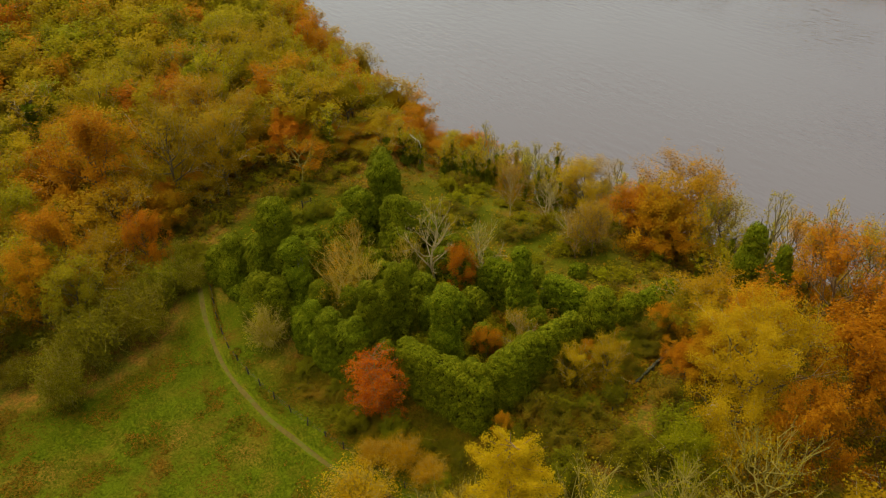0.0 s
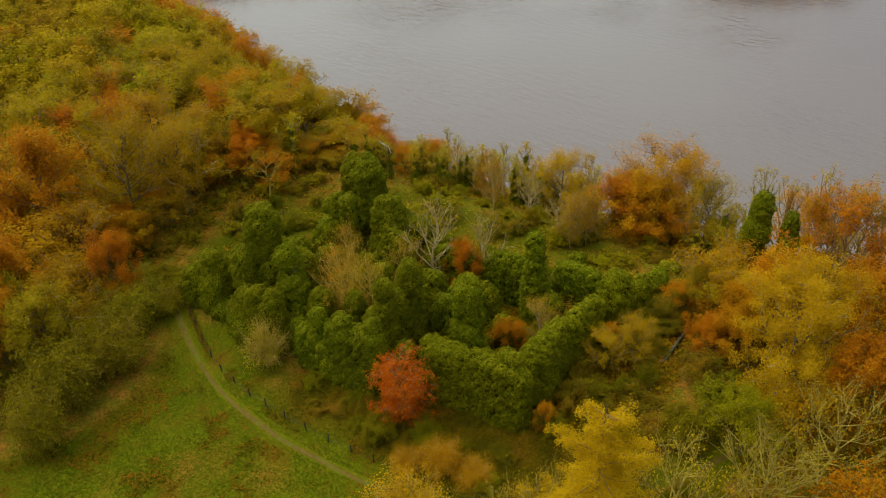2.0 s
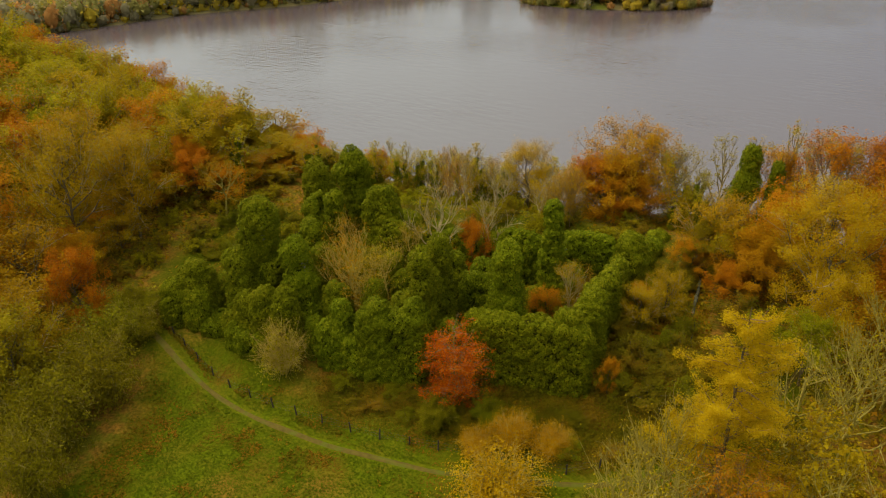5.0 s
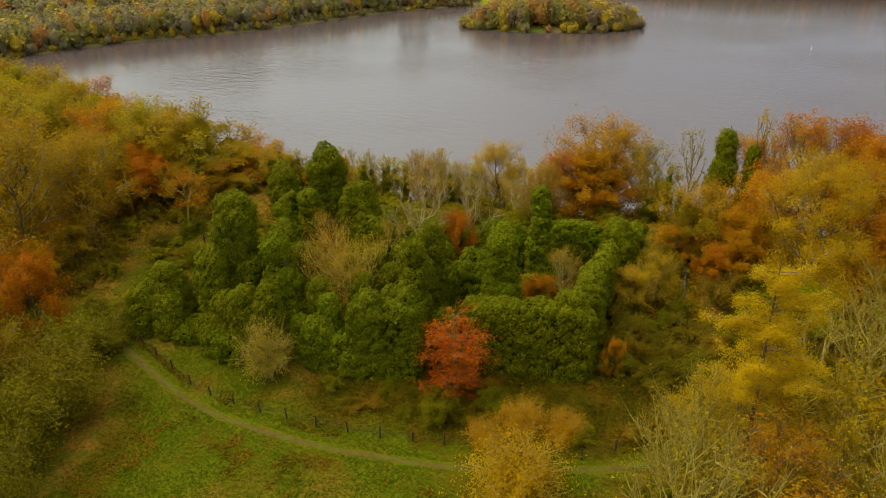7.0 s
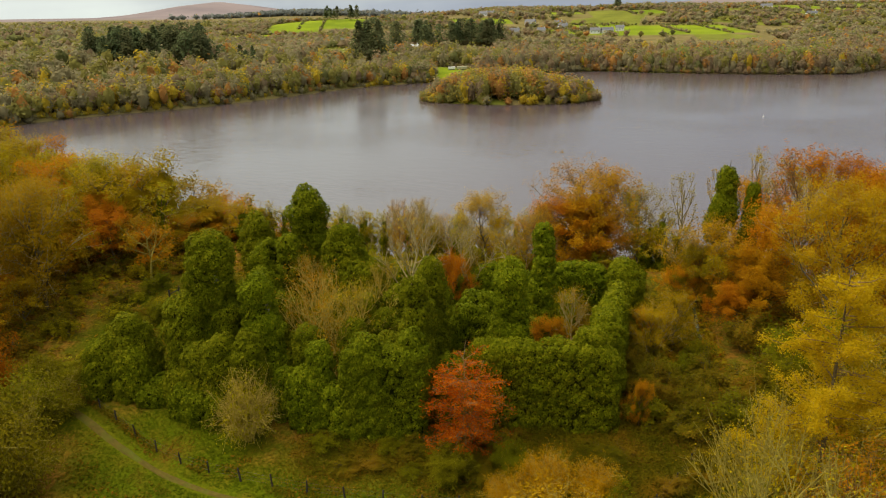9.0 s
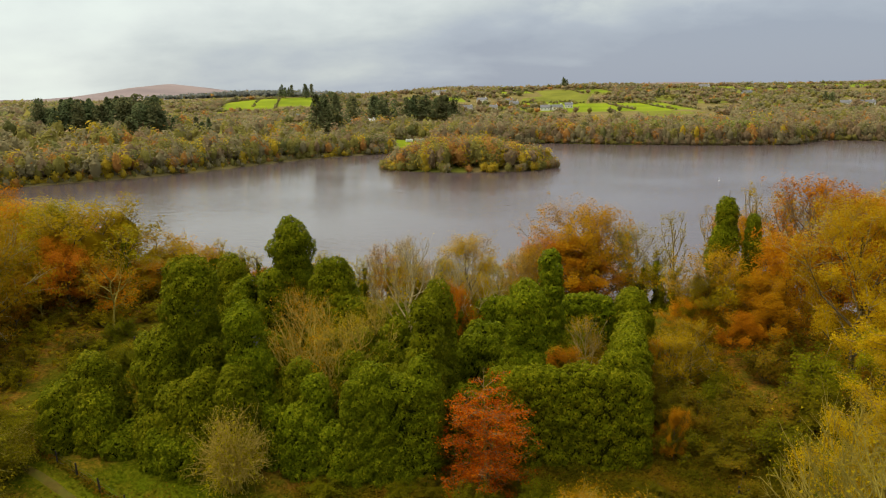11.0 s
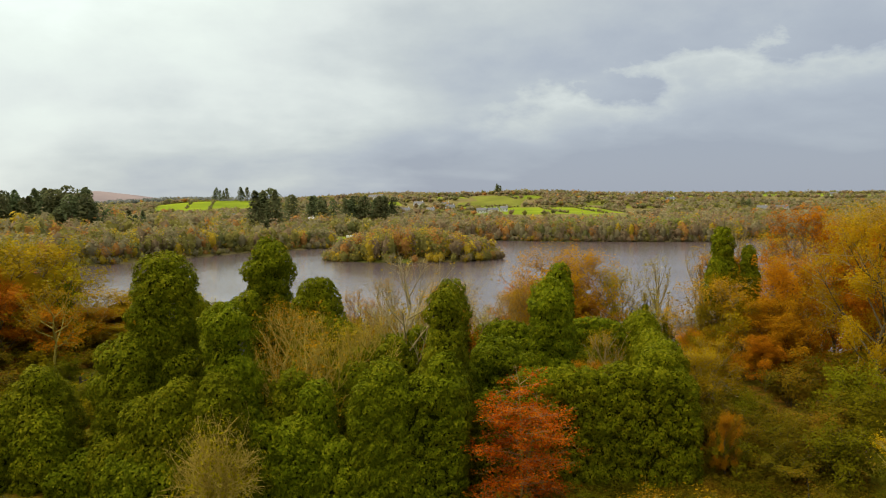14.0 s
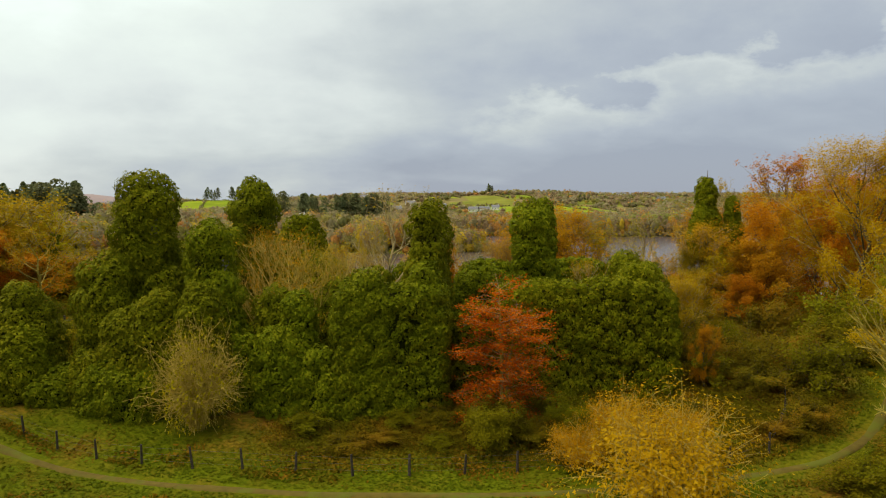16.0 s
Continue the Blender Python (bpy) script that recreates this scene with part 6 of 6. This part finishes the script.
def far_rows():
    rng = np.random.default_rng(12)
    bank, back, isle = [], [], []

    def add(rows, x, y, h, r, cols, p):
        rows.append((x, y, gz(x, y) - 0.5, h, r, *np.array(cols[rng.choice(len(cols), p=p)])))

    for k in range(2000):      # wooded banks
        x = rng.uniform(-420, 420)
        f = float(np.interp(x, FAR_X, FAR_Y))
        u = rng.uniform() ** 1.3
        y = f + 1 + (100 if x > -90 else 190) * u
        if pasture_mask(np.array([x]), np.array([y]))[0] > 0.3:
            continue
        edge = u < 0.06
        cols = (GREY, BROWN, MOSS, RUSTY, GOLD, DEEP)
        left = x < -40
        p = (0.1, 0.1, 0.3, 0.1, 0.3, 0.1) if edge and left else ((0.40, 0.12, 0.28, 0.05, 0.05, 0.10) if left else (0.22, 0.42, 0.12, 0.10, 0.04, 0.10))
        add(bank, x, y, rng.uniform(5, 8) if edge else rng.uniform(9, 15) * (1.15 if x > -40 else 1.0), rng.uniform(2.4, 3.4) if edge else rng.uniform(3.6, 6.4), cols, p)
    for (ax, ay), (bx, by) in zip(zip(FAR_X[1:], FAR_Y[1:]), zip(FAR_X[2:-1], FAR_Y[2:-1])):      # scrub at the water's edge
        ln = math.hypot(bx - ax, by - ay)
        nx, ny = -(by - ay) / ln, (bx - ax) / ln
        for t in np.arange(0, ln, 1.9):
            o = rng.uniform(-0.5, 3.5)
            x, y = ax + (bx - ax) * t / ln + nx * o, ay + (by - ay) * t / ln + ny * o
            if pasture_mask(np.array([x]), np.array([y]))[0] > 0.3:
                continue
            low = (MOSS, GOLD, GREY, RUSTY) if x < -60 else (BROWN, MOSS, GREY, RUSTY)
            bank.append((x, y, LAKE - 0.4, rng.uniform(3, 7.5), rng.uniform(1.8, 3.2), *low[rng.choice(4, p=(0.36, 0.26, 0.26, 0.12))]))
        for t in np.arange(0, ln, 2.7):
            for o0 in (4.0, 8.5, 13.5, 19.5, 27.0):
                o = o0 + rng.uniform(-2, 2)
                x, y = ax + (bx - ax) * t / ln + nx * o + rng.uniform(-1.5, 1.5), ay + (by - ay) * t / ln + ny * o
                if y > float(np.interp(x, FAR_X, FAR_Y)) + 0.5 and pasture_mask(np.array([x]), np.array([y]))[0] < 0.3:
                    add(bank, x, y, rng.uniform(6, 11.5) * (1.35 if x > -40 else 1.1), rng.uniform(2.8, 4.8), (GREY, MOSS, BROWN, GOLD, RUSTY, DEEP), (0.32, 0.3, 0.1, 0.1, 0.06, 0.12) if x < -60 else (0.25, 0.15, 0.38, 0.04, 0.1, 0.08))
    for x in np.arange(-290, -190, 4.5):      # the bay's head
        for q in range(8):
            y = float(np.interp(x, FAR_X, FAR_Y)) + 3 + q * 9 + rng.uniform(-3, 3)
            add(bank, x + rng.uniform(-2, 2), y, rng.uniform(7, 14), rng.uniform(3.2, 5), (GREY, MOSS, GOLD, RUSTY), (0.35, 0.35, 0.15, 0.15))
    for k in range(1100):      # woods over the bay's western hill
        x, y = rng.uniform(-760, -300), rng.uniform(262, 760)
        if pasture_mask(np.array([x]), np.array([y]))[0] < 0.2:
            back.append((x, y, gz(x, y) - 0.5, rng.uniform(8, 13), rng.uniform(4.5, 7.5), *(GREY, BROWN, MOSS, DEEP)[rng.choice(4, p=(0.35, 0.2, 0.3, 0.15))]))
    for k in range(12000):      # copses and hedges inland
        y = 560 + 1050 * rng.uniform() ** 1.1
        x = rng.uniform(-0.75, 0.72) * y
        f = float(np.interp(x, FAR_X, FAR_Y))
        if y < f + 90:
            continue
        v = noise.noise(Vector((x * 0.008, y * 0.008, 2.0)))
        if y < 1000 and from_lookout(765, y) < x < from_lookout(1135, y) and rng.uniform() < (0.9 if x > from_lookout(935, y) else 0.55):
            continue
        if v < -0.22 or pasture_mask(np.array([x]), np.array([y]))[0] > 0.15:
            continue
        add(back, x, y, rng.uniform(5, 9), rng.uniform(5.0, 8.0), (GREY, BROWN, MOSS, RUSTY, DEEP), (0.36, 0.30, 0.2, 0.04, 0.10))
    for cx, cy, w, dp in PASTURE_AT:      # hedges round the pastures
        for t in np.arange(0, 1, 0.035):
            for ex, ey in ((2 * t - 1, 1.04), (1.04, 2 * t - 1), (-1.04, 2 * t - 1)):
                if rng.uniform() < 0.75:
                    y = cy + ey * dp
                    x = cx + ex * w - 0.25 * (y - cy)
                    add(back, x, y, rng.uniform(2.0, 5.0), rng.uniform(1.8, 3.4), (GREY, BROWN, MOSS, DEEP), (0.2, 0.2, 0.3, 0.3))
    for k in range(1500):      # wooded country to the far west
        x, y = rng.uniform(-1500, -560), rng.uniform(420, 1500)
        back.append((x, y, gz(x, y) - 0.5, rng.uniform(9, 14), rng.uniform(9, 15), *(GREY, BROWN, MOSS, DEEP)[rng.choice(4, p=(0.35, 0.2, 0.25, 0.2))]))
    for k in range(420):      # a dark plantation on the hill before the moor, haze painted into its blue-grey
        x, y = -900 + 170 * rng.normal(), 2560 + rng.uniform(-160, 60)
        back.append((x, y, gz(x, y) - 1, rng.uniform(14, 20), rng.uniform(13, 22), *FOREST_HAZED))
    for k in range(34):      # pines among the woods of the far shore
        x = from_lookout(rng.uniform(1010, 1270), 610)
        y = float(np.interp(x, FAR_X, FAR_Y)) + rng.uniform(14, 44)
        bank.append((x, y, gz(x, y) + 4, rng.uniform(9, 13), rng.uniform(4, 6), *PINE))
    for k in range(330):
        a, q = rng.uniform(0, 6.283), rng.uniform() ** 0.5
        x, y = ISLE[0] + math.cos(a) * q * ISLE[2] * 0.95, ISLE[1] + math.sin(a) * q * ISLE[3] * 0.93
        rim = q > 0.86
        add(isle, x, y, rng.uniform(4, 7) if rim else rng.uniform(9.0, 13.0) + 3.5 * math.exp(-((x - ISLE[0] + 4) / 24) ** 2), rng.uniform(2.4, 3.6) if rim else rng.uniform(3.4, 5.4), (GOLD, RUSTY, MOSS, BROWN, GREY), (0.35, 0.1, 0.45, 0.05, 0.05) if rim else ((0.22, 0.34, 0.14, 0.20, 0.10) if x < ISLE[0] + 4 else (0.20, 0.12, 0.44, 0.16, 0.08)))
    return bank, back, isle


bank_rows, back_rows, isle_rows = far_rows()
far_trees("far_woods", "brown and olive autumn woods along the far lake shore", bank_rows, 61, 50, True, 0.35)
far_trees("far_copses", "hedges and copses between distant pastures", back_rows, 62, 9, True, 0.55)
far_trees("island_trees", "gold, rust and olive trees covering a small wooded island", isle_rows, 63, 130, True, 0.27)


def conifer_mesh(seed, H=16.0, R=3.4, habit=0.75):
    """A conifer: habit near 1 gives a spire, near 0.3 a broad uneven pine head."""
    rng = np.random.default_rng(seed)
    V, F = tubes([(0, 0, -0.5, 0, 0, H * 0.9, 0.3, 0.05)], 5)
    n = 420
    z = rng.uniform(0.16, 1, n)
    az = rng.uniform(0, 6.283, n)
    rr = R * (1 - z) ** habit * (0.78 + 0.30 * np.sin(z * 17 + az * 2 + seed) + 0.18 * np.sin(az * 3 - z * 9)) * rng.uniform(0.45, 1.08, n) + 0.12
    P = np.stack([np.cos(az) * rr, np.sin(az) * rr, z * H], axis=1)
    lv, lf = leaves(P, np.stack([np.cos(az) * 0.6, np.sin(az) * 0.6, 0 * az + 0.8], axis=1) + rng.normal(size=P.shape) * 0.3, 1.15, rng, 0.5, 0.4)
    return mesh_of("trunk", V, [(F, 0)], [BARK]), mesh_of("crown", lv, [(lf, 0)], [CONIFER_HAZED])


CONIFERS = [conifer_mesh(200, R=5.6), conifer_mesh(201, R=6.4, habit=0.4), conifer_mesh(202, R=5.4, habit=0.55)]
rng = np.random.default_rng(15)
for px0, px1, Y, n, top in ((0, 90, 450, 30, (19, 29)), (85, 225, 455, 46, (17, 31)), (225, 330, 470, 8, (12, 17)), (505, 545, 560, 6, (26, 31)), (560, 575, 640, 2, (23, 26)), (604, 645, 720, 9, (20, 26)), (660, 756, 745, 20, (20, 26)), (440, 500, 1080, 8, (36, 41)), (925, 945, 1190, 4, (42, 47)), (1375, 1390, 960, 4, (18, 22)), (1095, 1105, 1050, 3, (24, 28))):
    for i in range(n):
        px, y = rng.uniform(px0, px1), Y + rng.uniform(-14, 14)
        x = from_lookout(px, y)
        t, c = CONIFERS[rng.integers(0, 3)]
        root = tagged(new("conifer"), "dark green conifer in a far plantation", "conifer", "far conifers")
        part_of("trunk", t, root)
        part_of("crown", c, root)
        h = max(rng.uniform(*top) - gz(x, y), 9)
        root.matrix_basis = Matrix.LocRotScale((x, y, gz(x, y)), Euler((0, 0, rng.uniform(0, 6))), (h / 14.5, h / 14.5, h / 16))


def house(px, Y, w, d, h, roofmat, turn, label, windows=3):
    """A small far house: walls, pitched roof, windows and a chimney."""
    x = from_lookout(px, Y)
    z = gz(x, Y)
    root = tagged(new("house"), label, "house")
    root.matrix_basis = pose(x, Y, z, 0, 0, turn)
    part("wall", block((w, d, h + 1.0), 0.05), RENDERED, root, "", pose(0, 0, h / 2 - 0.5))
    bm = bmesh.new()
    a = [bm.verts.new(p) for p in ((-w / 2 - .3, -d / 2 - .4, h), (w / 2 + .3, -d / 2 - .4, h), (w / 2 + .3, d / 2 + .4, h), (-w / 2 - .3, d / 2 + .4, h), (-w / 2 - .3, 0, h + d * 0.42), (w / 2 + .3, 0, h + d * 0.42))]
    for f in ((0, 1, 5, 4), (2, 3, 4, 5), (0, 4, 3), (1, 2, 5), (3, 2, 1, 0)):
        bm.faces.new([a[i] for i in f])
    part("roof", bm, roofmat, root)
    part("chimney", block((0.9, 0.7, 1.8), 0.04), RENDERED, root, "", pose(w * 0.36, 0, h + d * 0.42 + 0.3))
    for i in range(windows):
        at = pose(-w / 2 + w * (i + 0.5) / windows, -d / 2 - 0.05, h * 0.55)
        win = part("window", block((1.0, 0.12, 1.2), 0.02), DARKGLASS, root, "", at)
        part("sill", block((1.3, 0.22, 0.12), 0.02), RENDERED, win, "white window sill", at @ pose(0, -0.05, -0.68))


house(590, 640, 24, 10, 5, TINROOF, 6, "long white farm building with pale tin roof", 5)
house(617, 632, 10, 8, 3.5, SLATE, 14, "low stone outbuilding with slate roof", 2)
for px, Y, w in ((715, 1120, 13), (728, 1126, 9), (795, 1010, 14), (850, 960, 12), (905, 905, 12), (925, 905, 14), (945, 930, 10), (1172, 1240, 17), (1245, 1090, 14), (1412, 930, 12), (1448, 930, 16), (1545, 1330, 15), (815, 905, 10), (770, 890, 12), (842, 1000, 10)):
    house(px, Y, w, 7.5, 3.6, SLATE, (px * 7) % 40 - 20, "white rendered farmhouse with slate roof among fields")


def shed(px, Y, size, mat, label, name):
    x = from_lookout(px, Y)
    root = tagged(new(name), label, name.replace("_", " "))
    root.matrix_basis = pose(x, Y, gz(x, Y), 0, 0, 8)
    w, d, h = size
    part("body", block((w, d, h), 0.2), mat, root, "", pose(0, 0, h / 2 + 0.35))
    for s in (-1, 1):
        part("skid", block((w * 0.9, 0.2, 0.4), 0.03), WOODPOST, root, "", pose(0, s * d * 0.35, 0.2))


shed(670, 548, (5.5, 2.2, 2.0), RENDERED, "pale caravan parked on a lakeside lawn", "caravan")
shed(688, 552, (8.0, 2.6, 2.2), PALEBARK, "long wooden cabin on a lakeside lawn", "cabin")

buoy = tagged(new("buoy"), "white upright marker buoy floating on the lake", "buoy")
bx, by = 100.0, 337.0
buoy.matrix_basis = pose(bx, by, LAKE) @ Matrix.Scale(0.65, 4)
bm = bmesh.new()
bmesh.ops.create_cone(bm, cap_ends=True, segments=10, radius1=0.55, radius2=0.42, depth=0.8)
part("float", bm, RENDERED, buoy, "", pose(0, 0, 0.15))
bm = bmesh.new()
bmesh.ops.create_cone(bm, cap_ends=True, segments=8, radius1=0.16, radius2=0.09, depth=1.9)
part("mast", bm, RENDERED, buoy, "", pose(0, 0, 1.4))
